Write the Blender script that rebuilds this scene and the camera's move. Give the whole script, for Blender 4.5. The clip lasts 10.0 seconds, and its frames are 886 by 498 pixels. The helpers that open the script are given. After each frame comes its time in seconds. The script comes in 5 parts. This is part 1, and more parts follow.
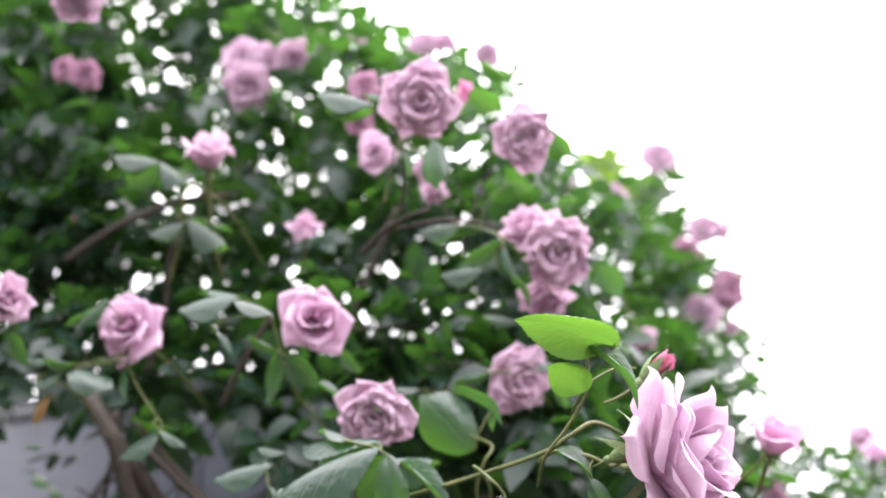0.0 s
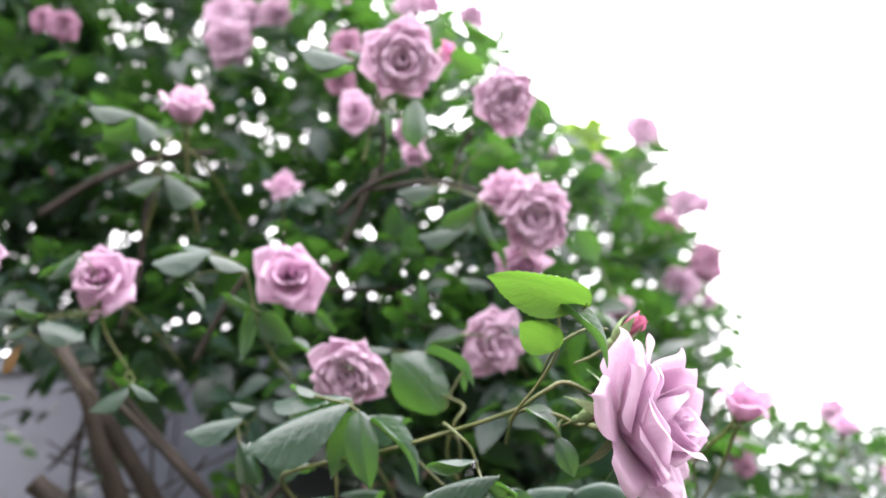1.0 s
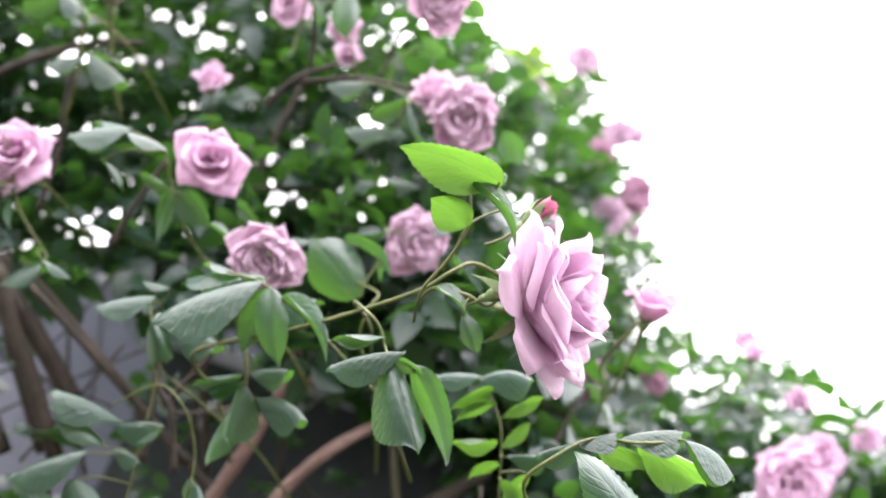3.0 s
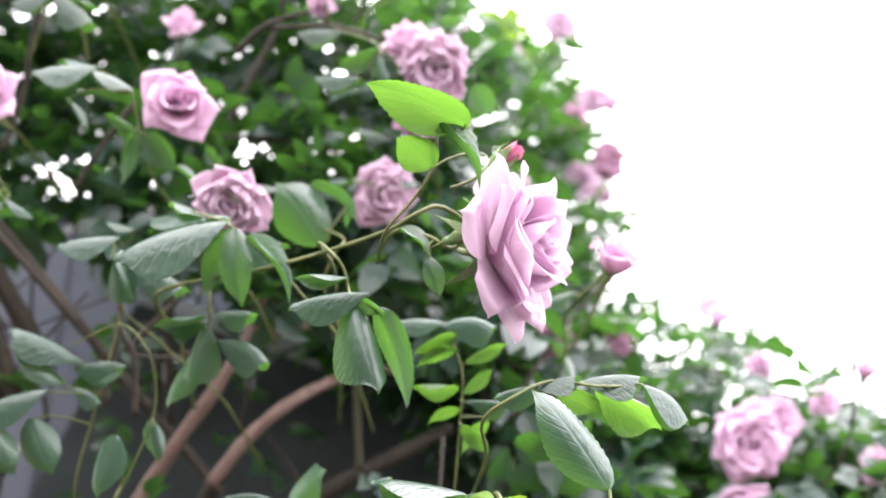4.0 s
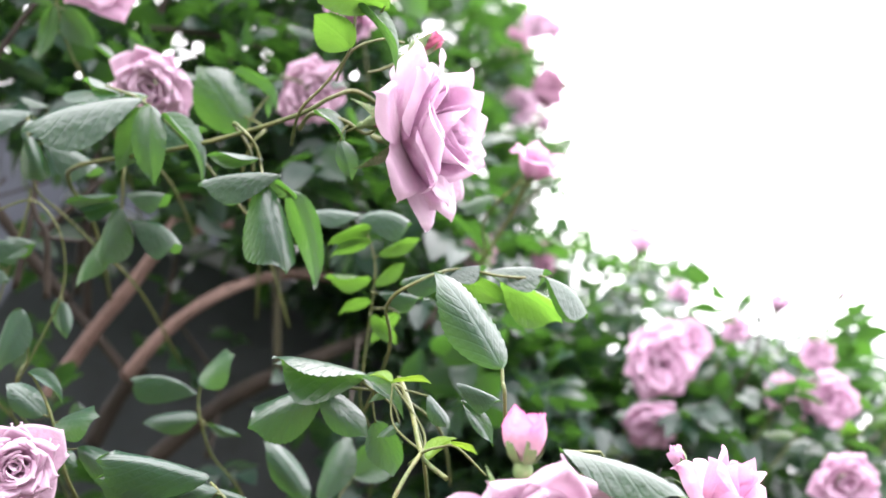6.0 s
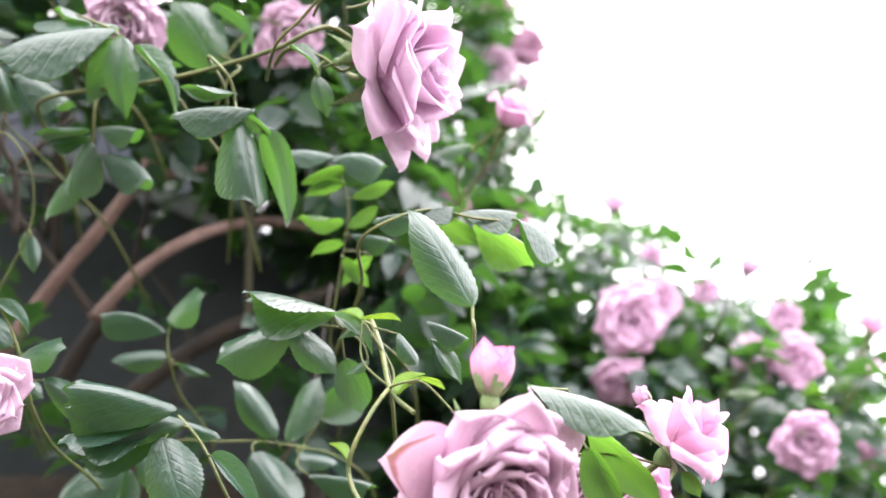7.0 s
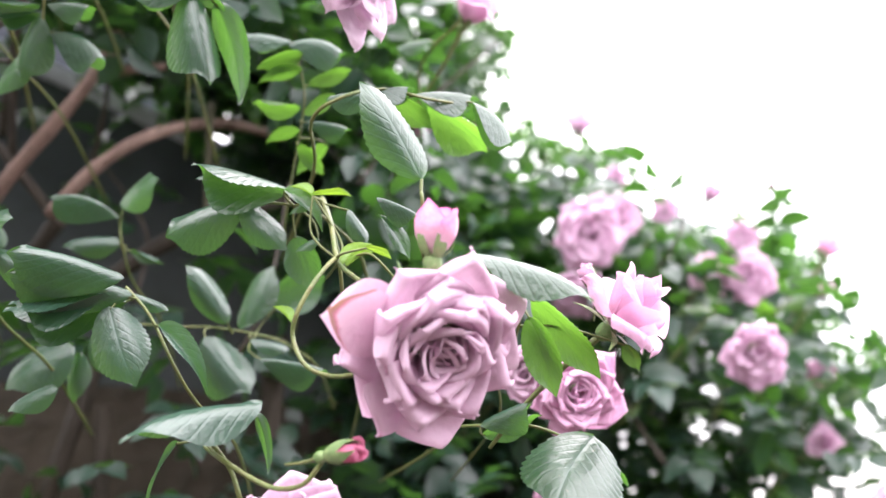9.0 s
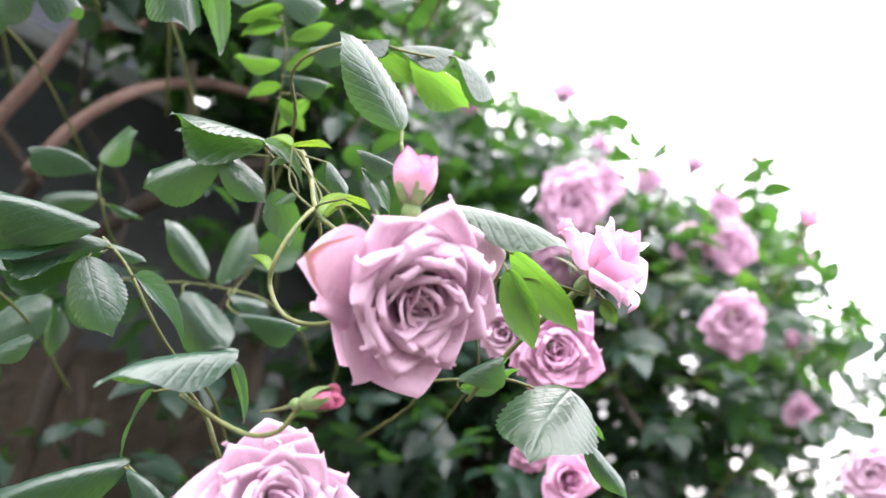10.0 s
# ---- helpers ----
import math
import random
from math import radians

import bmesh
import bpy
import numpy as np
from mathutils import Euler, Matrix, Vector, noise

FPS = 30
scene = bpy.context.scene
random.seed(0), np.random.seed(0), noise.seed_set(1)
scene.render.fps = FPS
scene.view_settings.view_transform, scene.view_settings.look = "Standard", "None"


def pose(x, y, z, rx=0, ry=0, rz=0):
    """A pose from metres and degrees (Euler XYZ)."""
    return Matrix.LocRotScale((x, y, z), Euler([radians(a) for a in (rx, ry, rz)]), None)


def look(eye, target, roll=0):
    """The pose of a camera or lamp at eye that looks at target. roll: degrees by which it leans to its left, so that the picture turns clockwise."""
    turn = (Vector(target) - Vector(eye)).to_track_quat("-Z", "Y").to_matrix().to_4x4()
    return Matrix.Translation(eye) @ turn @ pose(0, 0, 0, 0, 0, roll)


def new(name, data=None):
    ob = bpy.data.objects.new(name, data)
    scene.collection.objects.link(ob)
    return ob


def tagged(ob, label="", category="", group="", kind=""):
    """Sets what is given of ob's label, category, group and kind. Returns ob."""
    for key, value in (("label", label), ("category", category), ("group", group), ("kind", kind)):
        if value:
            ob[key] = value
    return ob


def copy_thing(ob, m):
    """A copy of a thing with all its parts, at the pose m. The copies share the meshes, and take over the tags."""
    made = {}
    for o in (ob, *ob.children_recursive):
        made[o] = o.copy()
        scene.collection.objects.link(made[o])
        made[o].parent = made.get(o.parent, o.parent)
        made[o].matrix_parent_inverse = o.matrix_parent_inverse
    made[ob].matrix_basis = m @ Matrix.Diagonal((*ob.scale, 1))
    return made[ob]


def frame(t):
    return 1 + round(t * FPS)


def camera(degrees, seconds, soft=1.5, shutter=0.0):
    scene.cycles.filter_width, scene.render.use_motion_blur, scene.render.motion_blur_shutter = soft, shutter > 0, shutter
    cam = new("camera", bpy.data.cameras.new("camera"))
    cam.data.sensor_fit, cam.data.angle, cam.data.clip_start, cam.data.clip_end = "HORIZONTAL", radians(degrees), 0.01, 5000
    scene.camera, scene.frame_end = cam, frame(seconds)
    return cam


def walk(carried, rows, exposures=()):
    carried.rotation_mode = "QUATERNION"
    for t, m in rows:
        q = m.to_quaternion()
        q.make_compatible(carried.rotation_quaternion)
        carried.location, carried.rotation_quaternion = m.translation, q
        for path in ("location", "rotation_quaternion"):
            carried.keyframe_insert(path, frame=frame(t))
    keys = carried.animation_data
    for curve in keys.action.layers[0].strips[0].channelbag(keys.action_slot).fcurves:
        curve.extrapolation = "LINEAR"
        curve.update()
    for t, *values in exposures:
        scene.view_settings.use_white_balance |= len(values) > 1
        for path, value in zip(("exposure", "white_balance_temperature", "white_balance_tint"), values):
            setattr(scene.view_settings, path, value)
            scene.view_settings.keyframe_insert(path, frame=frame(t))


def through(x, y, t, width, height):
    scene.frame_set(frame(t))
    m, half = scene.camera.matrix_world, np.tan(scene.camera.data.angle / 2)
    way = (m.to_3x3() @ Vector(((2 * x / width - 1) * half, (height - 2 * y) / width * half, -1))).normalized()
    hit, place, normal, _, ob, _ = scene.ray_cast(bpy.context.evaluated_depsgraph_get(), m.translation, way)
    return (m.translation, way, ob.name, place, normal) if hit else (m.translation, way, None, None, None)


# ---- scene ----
cam = camera(51.0, 10.0, 1.5)
cam.data.dof.use_dof = True
cam.data.dof.focus_distance = 0.585
cam.data.dof.aperture_fstop = 4.1
ROWS = [
    (0.0, 0.0001, 0.0000, 1.4499, 122.20, 3.34, 11.22),
    (0.5, 0.0019, 0.0051, 1.4473, 121.47, 3.06, 10.61),
    (1.0, 0.0047, 0.0099, 1.4417, 120.39, 2.57, 9.58),
    (1.5, 0.0097, 0.0177, 1.4314, 119.53, 2.59, 8.49),
    (2.0, 0.0130, 0.0265, 1.4163, 118.59, 2.58, 7.20),
    (2.2, 0.0179, 0.0292, 1.4126, 118.29, 2.26, 6.89),
    (3.3, 0.0211, 0.0324, 1.3945, 115.89, 1.28, 4.21),
    (3.5, 0.0217, 0.0330, 1.3912, 115.46, 1.09, 3.73),
    (4.0, 0.0266, 0.0410, 1.3786, 114.87, 0.98, 2.93),
    (4.5, 0.0230, 0.0443, 1.3636, 114.57, 0.81, 1.04),
    (5.0, 0.0297, 0.0462, 1.3578, 113.00, -0.00, 0.00),
    (5.5, 0.0412, 0.0453, 1.3511, 112.06, -0.59, -0.90),
    (6.0, 0.0508, 0.0513, 1.3433, 110.98, -0.52, -1.36),
    (6.2, 0.0521, 0.0530, 1.3410, 110.33, -1.17, -2.04),
    (7.3, 0.0527, 0.0603, 1.3206, 108.55, -1.35, -3.66),
    (7.5, 0.0528, 0.0616, 1.3169, 108.23, -1.39, -3.96),
    (8.0, 0.0575, 0.0635, 1.3021, 107.39, -1.57, -4.82),
    (8.5, 0.0635, 0.0658, 1.2915, 106.63, -1.72, -5.10),
    (9.0, 0.0695, 0.0692, 1.2849, 105.44, -2.34, -5.42),
    (9.5, 0.0736, 0.0716, 1.2787, 104.50, -2.80, -5.87),
    (10.0, 0.0741, 0.0742, 1.2713, 104.01, -2.90, -6.54),
]
# the film brightens a little as the dark bush fills it
EXPOSURES = [(0.0, 0.0, 6500, 18), (2.0, 0.06, 6500, 18), (3.5, 0.40, 6500, 18), (8.0, 0.44, 6500, 18), (10.0, 0.38, 6500, 18)]
walk(cam, [(t, pose(*row)) for t, *row in ROWS], EXPOSURES)

# ---- light: a bright overcast sky ----
world = bpy.data.worlds.new("overcast_sky")
scene.world = world
world.use_nodes = True
wt = world.node_tree
wt.nodes.clear()
w_out = wt.nodes.new("ShaderNodeOutputWorld")
w_sky = wt.nodes.new("ShaderNodeTexSky")
w_sky.sky_type = "NISHITA"
w_sky.sun_disc = False
w_sky.sun_elevation, w_sky.sun_rotation = radians(68), radians(25)
w_blue = wt.nodes.new("ShaderNodeBackground")
w_blue.inputs["Strength"].default_value = 0.05
w_cloud = wt.nodes.new("ShaderNodeBackground")
w_cloud.inputs["Color"].default_value = (1.0, 0.985, 0.99, 1)
# an overcast sky is about three times as bright overhead as at the horizon
w_dir = wt.nodes.new("ShaderNodeTexCoord")
w_sep = wt.nodes.new("ShaderNodeSeparateXYZ")
w_up = wt.nodes.new("ShaderNodeMapRange")
w_up.inputs[3].default_value, w_up.inputs[4].default_value = 2.3, 8.0
wt.links.new(w_dir.outputs["Generated"], w_sep.inputs[0])
wt.links.new(w_sep.outputs[2], w_up.inputs[0])
wt.links.new(w_up.outputs[0], w_cloud.inputs["Strength"])
w_add = wt.nodes.new("ShaderNodeAddShader")
wt.links.new(w_sky.outputs[0], w_blue.inputs[0])
wt.links.new(w_blue.outputs[0], w_add.inputs[0])
wt.links.new(w_cloud.outputs[0], w_add.inputs[1])
wt.links.new(w_add.outputs[0], w_out.inputs[0])

sun = new("sun", bpy.data.lights.new("sun", "SUN"))
sun.data.energy, sun.data.angle, sun.data.color = 0.8, radians(30), (1.0, 0.97, 0.93)
sun.matrix_world = look((0.7, 1.9, 4.6), (0, 0.8, 1.6))


# ---- materials ----
class Nodes:
    """A small helper round one material's node tree."""

    def __init__(self, name):
        self.mat = bpy.data.materials.new(name)
        self.mat.use_nodes = True
        self.tree = self.mat.node_tree
        self.tree.nodes.clear()
        self.out = self.add("ShaderNodeOutputMaterial")

    def add(self, kind, **values):
        n = self.tree.nodes.new(kind)
        for key, value in values.items():
            n.inputs[key.replace("_", " ")].default_value = value
        return n

    def link(self, a, b):
        self.tree.links.new(a, b)

    def math(self, op, a, b=None):
        n = self.tree.nodes.new("ShaderNodeMath")
        n.operation = op
        for i, v in enumerate((a, b)):
            if v is None:
                continue
            if isinstance(v, (int, float)):
                n.inputs[i].default_value = v
            else:
                self.link(v, n.inputs[i])
        return n.outputs[0]

    def mix(self, fac, a, b):
        n = self.tree.nodes.new("ShaderNodeMix")
        n.data_type = "RGBA"
        for slot, v in ((n.inputs[0], fac), (n.inputs[6], a), (n.inputs[7], b)):
            if isinstance(v, (int, float)):
                slot.default_value = v
            elif isinstance(v, tuple):
                slot.default_value = (*v, 1)
            else:
                self.link(v, slot)
        return n.outputs[2]

    def ramp(self, fac, lo, hi):
        n = self.tree.nodes.new("ShaderNodeMapRange")
        n.inputs[1].default_value, n.inputs[2].default_value = lo, hi
        self.link(fac, n.inputs[0])
        return n.outputs[0]

    def noise(self, scale, detail=3.0, coords="Object"):
        tc = self.add("ShaderNodeTexCoord")
        n = self.add("ShaderNodeTexNoise", Scale=scale, Detail=detail)
        self.link(tc.outputs[coords], n.inputs["Vector"])
        return n.outputs["Fac"]

    def bump(self, height, strength, distance):
        n = self.add("ShaderNodeBump", Strength=strength, Distance=distance)
        self.link(height, n.inputs["Height"])
        return n.outputs[0]


def uv_parts(n):
    uv = n.tree.nodes.new("ShaderNodeUVMap")
    sep = n.add("ShaderNodeSeparateXYZ")
    n.link(uv.outputs[0], sep.inputs[0])
    across = n.math("MULTIPLY", n.math("ABSOLUTE", n.math("SUBTRACT", sep.outputs[0], 0.5)), 2.0)
    return across, sep.outputs[1]


def thin_surface(n, colour, through_colour, rough, normal, share, spec=0.5, ior=1.5):
    """A thin sheet: a lit face, and light that shines through."""
    face = n.add("ShaderNodeBsdfPrincipled", Roughness=rough, IOR=ior)
    face.inputs["Specular IOR Level"].default_value = spec
    glow = n.add("ShaderNodeBsdfTranslucent")
    both = n.add("ShaderNodeMixShader", Fac=share)
    n.link(colour, face.inputs["Base Color"])
    n.link(through_colour, glow.inputs["Color"])
    n.link(normal, face.inputs["Normal"])
    n.link(normal, glow.inputs["Normal"])
    n.link(face.outputs[0], both.inputs[1])
    n.link(glow.outputs[0], both.inputs[2])
    n.link(both.outputs[0], n.out.inputs[0])


def petal_material(name, face, edge, base, through, vary=0.25):
    n = Nodes(name)
    across, along = uv_parts(n)
    info = n.tree.nodes.new("ShaderNodeObjectInfo")
    blot = n.noise(2.6, 4.0)
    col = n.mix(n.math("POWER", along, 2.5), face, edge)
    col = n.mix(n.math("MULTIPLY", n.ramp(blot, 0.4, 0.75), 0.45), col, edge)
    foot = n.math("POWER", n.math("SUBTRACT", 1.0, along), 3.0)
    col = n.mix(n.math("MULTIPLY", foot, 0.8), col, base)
    rim = n.math("MULTIPLY", n.math("POWER", along, 14.0), n.ramp(n.noise(9.0, 2.0), 0.45, 0.65))
    col = n.mix(n.math("MULTIPLY", rim, 0.35), col, (0.42, 0.24, 0.26))
    col = n.mix(n.math("MULTIPLY", info.outputs["Random"], vary), col, tuple(c * 0.8 for c in face))
    veins = n.math("SINE", n.math("MULTIPLY", across, 55.0))
    relief = n.math("ADD", n.math("MULTIPLY", veins, 0.005), n.noise(5.0, 3.0))
    thin_surface(n, col, n.mix(0.5, col, through), 0.5, n.bump(relief, 0.14, 0.03), 0.30, 0.35)
    return n.mat


def leaf_material(name, dark, light, through, rough=0.36, island=False, spec=0.9, share=0.30, ior=1.5):
    n = Nodes(name)
    across, along = uv_parts(n)
    rnd = n.tree.nodes.new("ShaderNodeNewGeometry").outputs["Random Per Island"] if island else n.tree.nodes.new("ShaderNodeObjectInfo").outputs["Random"]
    mid = n.math("POWER", n.math("SUBTRACT", 1.0, across), 26.0)
    wave = n.math("FRACT", n.math("SUBTRACT", n.math("MULTIPLY", along, 8.0), n.math("MULTIPLY", across, 2.6)))
    side = n.math("POWER", n.math("ABSOLUTE", n.math("SUBTRACT", n.math("MULTIPLY", wave, 2.0), 1.0)), 9.0)
    vein = n.math("MAXIMUM", mid, n.math("MULTIPLY", side, 0.5))
    patch = n.ramp(n.noise(2.2, 5.0), 0.35, 0.7)
    col = n.mix(n.math("MULTIPLY", n.math("ADD", n.math("MULTIPLY", patch, 0.5), rnd), 0.6), dark, light)
    col = n.mix(n.math("MULTIPLY", vein, 0.3), col, tuple(min(1, c * 1.6 + 0.02) for c in light))
    spots = n.ramp(n.noise(13.0, 2.0), 0.70, 0.76)
    col = n.mix(n.math("MULTIPLY", spots, 0.3), col, (0.16, 0.13, 0.06))
    shine = n.mix(rnd, through, tuple(c * 0.55 for c in through))
    shine = n.mix(n.math("MULTIPLY", vein, 0.35), shine, tuple(c * 0.4 for c in through))
    relief = n.math("ADD", n.math("MULTIPLY", vein, -0.35), n.math("MULTIPLY", n.noise(6.0, 3.0), 0.4))
    thin_surface(n, col, shine, rough, n.bump(relief, 0.16, 0.03), share, spec, ior)
    return n.mat


def rough_material(name, one, two, three, scale, rough, strength, stretch=(1, 1, 1), metal=0.0, distance=0.004):
    n = Nodes(name)
    tc = n.add("ShaderNodeTexCoord")
    mp = n.add("ShaderNodeMapping")
    mp.inputs["Scale"].default_value = stretch
    n.link(tc.outputs["Object"], mp.inputs["Vector"])
    big = n.add("ShaderNodeTexNoise", Scale=scale, Detail=5.0)
    fine = n.add("ShaderNodeTexNoise", Scale=scale * 9, Detail=4.0)
    n.link(mp.outputs[0], big.inputs["Vector"])
    n.link(mp.outputs[0], fine.inputs["Vector"])
    col = n.mix(n.ramp(big.outputs["Fac"], 0.35, 0.65), one, two)
    col = n.mix(n.math("MULTIPLY", n.ramp(fine.outputs["Fac"], 0.5, 0.7), 0.6), col, three)
    b = n.add("ShaderNodeBsdfPrincipled", Roughness=rough, Metallic=metal)
    n.link(col, b.inputs["Base Color"])
    n.link(n.bump(n.math("ADD", big.outputs["Fac"], fine.outputs["Fac"]), strength, distance), b.inputs["Normal"])
    n.link(b.outputs[0], n.out.inputs[0])
    return n.mat


def withered_material():
    n = Nodes("withered_petal_tip")
    across, along = uv_parts(n)
    edge = n.math("ADD", along, n.math("MULTIPLY", n.math("SUBTRACT", n.noise(6.0, 4.0), 0.5), 0.16))
    col = n.mix(n.ramp(edge, 0.30, 0.80), (0.64, 0.43, 0.57), (0.80, 0.56, 0.70))
    col = n.mix(n.ramp(edge, 0.80, 0.85), col, (0.55, 0.16, 0.24))
    col = n.mix(n.ramp(edge, 0.85, 0.90), col, (0.30, 0.15, 0.06))
    thin_surface(n, col, n.mix(0.5, col, (0.80, 0.50, 0.60)), 0.55, n.bump(n.noise(9.0, 3.0), 0.2, 0.03), 0.3, 0.35)
    return n.mat


WITHERED = withered_material()
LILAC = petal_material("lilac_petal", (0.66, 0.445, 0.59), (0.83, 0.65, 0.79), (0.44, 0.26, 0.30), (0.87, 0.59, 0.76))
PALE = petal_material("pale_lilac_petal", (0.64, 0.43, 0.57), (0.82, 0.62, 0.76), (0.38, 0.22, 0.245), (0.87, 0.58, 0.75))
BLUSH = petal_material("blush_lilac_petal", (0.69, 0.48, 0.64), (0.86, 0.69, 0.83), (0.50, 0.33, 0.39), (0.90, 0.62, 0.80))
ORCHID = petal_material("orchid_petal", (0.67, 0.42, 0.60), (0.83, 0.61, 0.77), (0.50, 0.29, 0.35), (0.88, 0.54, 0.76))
# darker petals: faded roses, and hedge roses whose shade is in the colour
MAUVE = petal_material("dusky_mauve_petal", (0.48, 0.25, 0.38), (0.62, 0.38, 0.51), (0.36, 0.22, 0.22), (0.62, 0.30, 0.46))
PINK = petal_material("bright_pink_petal", (0.82, 0.50, 0.67), (0.80, 0.22, 0.52), (0.78, 0.70, 0.58), (0.90, 0.42, 0.64), 0.15)
PINKLILAC = petal_material("pink_lilac_petal", (0.68, 0.385, 0.58), (0.80, 0.52, 0.71), (0.62, 0.44, 0.42), (0.90, 0.50, 0.74))
CRIMSON = petal_material("crimson_bud_petal", (0.58, 0.16, 0.27), (0.62, 0.20, 0.34), (0.50, 0.30, 0.22), (0.66, 0.18, 0.28))
LEAF = leaf_material("rose_leaf", (0.007, 0.033, 0.021), (0.034, 0.092, 0.064), (0.20, 0.54, 0.06), 0.34, spec=0.8, share=0.24, ior=1.62)
# the rose leaf again, brighter: light from behind is put into its colours
BACKLIT = leaf_material("backlit_green_leaf", (0.030, 0.085, 0.022), (0.085, 0.18, 0.045), (0.25, 0.60, 0.055), 0.32, share=0.36)
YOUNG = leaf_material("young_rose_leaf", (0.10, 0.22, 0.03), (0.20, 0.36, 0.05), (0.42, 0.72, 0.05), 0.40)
HEDGE_LEAF = leaf_material("hedge_leaf", (0.007, 0.023, 0.017), (0.028, 0.062, 0.048), (0.13, 0.38, 0.04), 0.36, True, 0.55, 0.24, 1.48)
DRY = leaf_material("dry_brown_leaf", (0.20, 0.10, 0.03), (0.32, 0.18, 0.06), (0.40, 0.22, 0.06), 0.6)
STEM = rough_material("green_stem", (0.075, 0.120, 0.030), (0.15, 0.165, 0.05), (0.13, 0.09, 0.045), 40, 0.45, 0.3)
SEPAL = rough_material("green_sepal", (0.10, 0.20, 0.06), (0.20, 0.30, 0.11), (0.30, 0.26, 0.15), 4, 0.5, 0.3, distance=0.02)
CANE = rough_material("brown_cane", (0.030, 0.023, 0.017), (0.056, 0.042, 0.031), (0.018, 0.015, 0.011), 22, 0.75, 0.7, (1, 1, 0.3))
RED_CANE = rough_material("reddish_cane", (0.17, 0.105, 0.085), (0.26, 0.175, 0.145), (0.09, 0.062, 0.05), 30, 0.65, 0.9, (1, 1, 0.3))
POLE = rough_material("mossy_bamboo", (0.045, 0.045, 0.024), (0.07, 0.065, 0.034), (0.03, 0.032, 0.016), 14, 0.6, 0.4, (1, 1, 0.2))
PANEL = rough_material("blue_grey_panel", (0.105, 0.118, 0.155), (0.13, 0.142, 0.18), (0.08, 0.09, 0.115), 1.6, 0.45, 0.15)
SLATE = rough_material("dark_slate_sheet", (0.036, 0.045, 0.052), (0.056, 0.067, 0.076), (0.030, 0.034, 0.038), 2.2, 0.35, 0.2)
TRIM = rough_material("pale_metal_trim", (0.45, 0.47, 0.55), (0.60, 0.61, 0.68), (0.30, 0.30, 0.36), 9, 0.4, 0.3, metal=0.3)
PLASTER = rough_material("grey_render", (0.16, 0.15, 0.14), (0.22, 0.21, 0.19), (0.12, 0.115, 0.105), 2.5, 0.9, 0.4)
SOIL = rough_material("garden_soil", (0.036, 0.027, 0.018), (0.060, 0.046, 0.032), (0.022, 0.020, 0.012), 3, 0.95, 0.9, distance=0.02)


# ---- meshes ----
def sheet_mesh(name, rows, material):
    """A smooth sheet from a grid of points, with u across and v along it."""
    nv, nu = len(rows), len(rows[0])
    verts = [p for row in rows for p in row]
    faces = [(i * nu + j, i * nu + j + 1, (i + 1) * nu + j + 1, (i + 1) * nu + j) for i in range(nv - 1) for j in range(nu - 1)]
    me = bpy.data.meshes.new(name)
    me.from_pydata(verts, [], faces)
    uv = me.uv_layers.new(name="UVMap")
    for loop in me.loops:
        i, j = divmod(loop.vertex_index, nu)
        uv.data[loop.index].uv = (j / (nu - 1), i / (nv - 1))
    me.materials.append(material)
    me.shade_smooth()
    return me


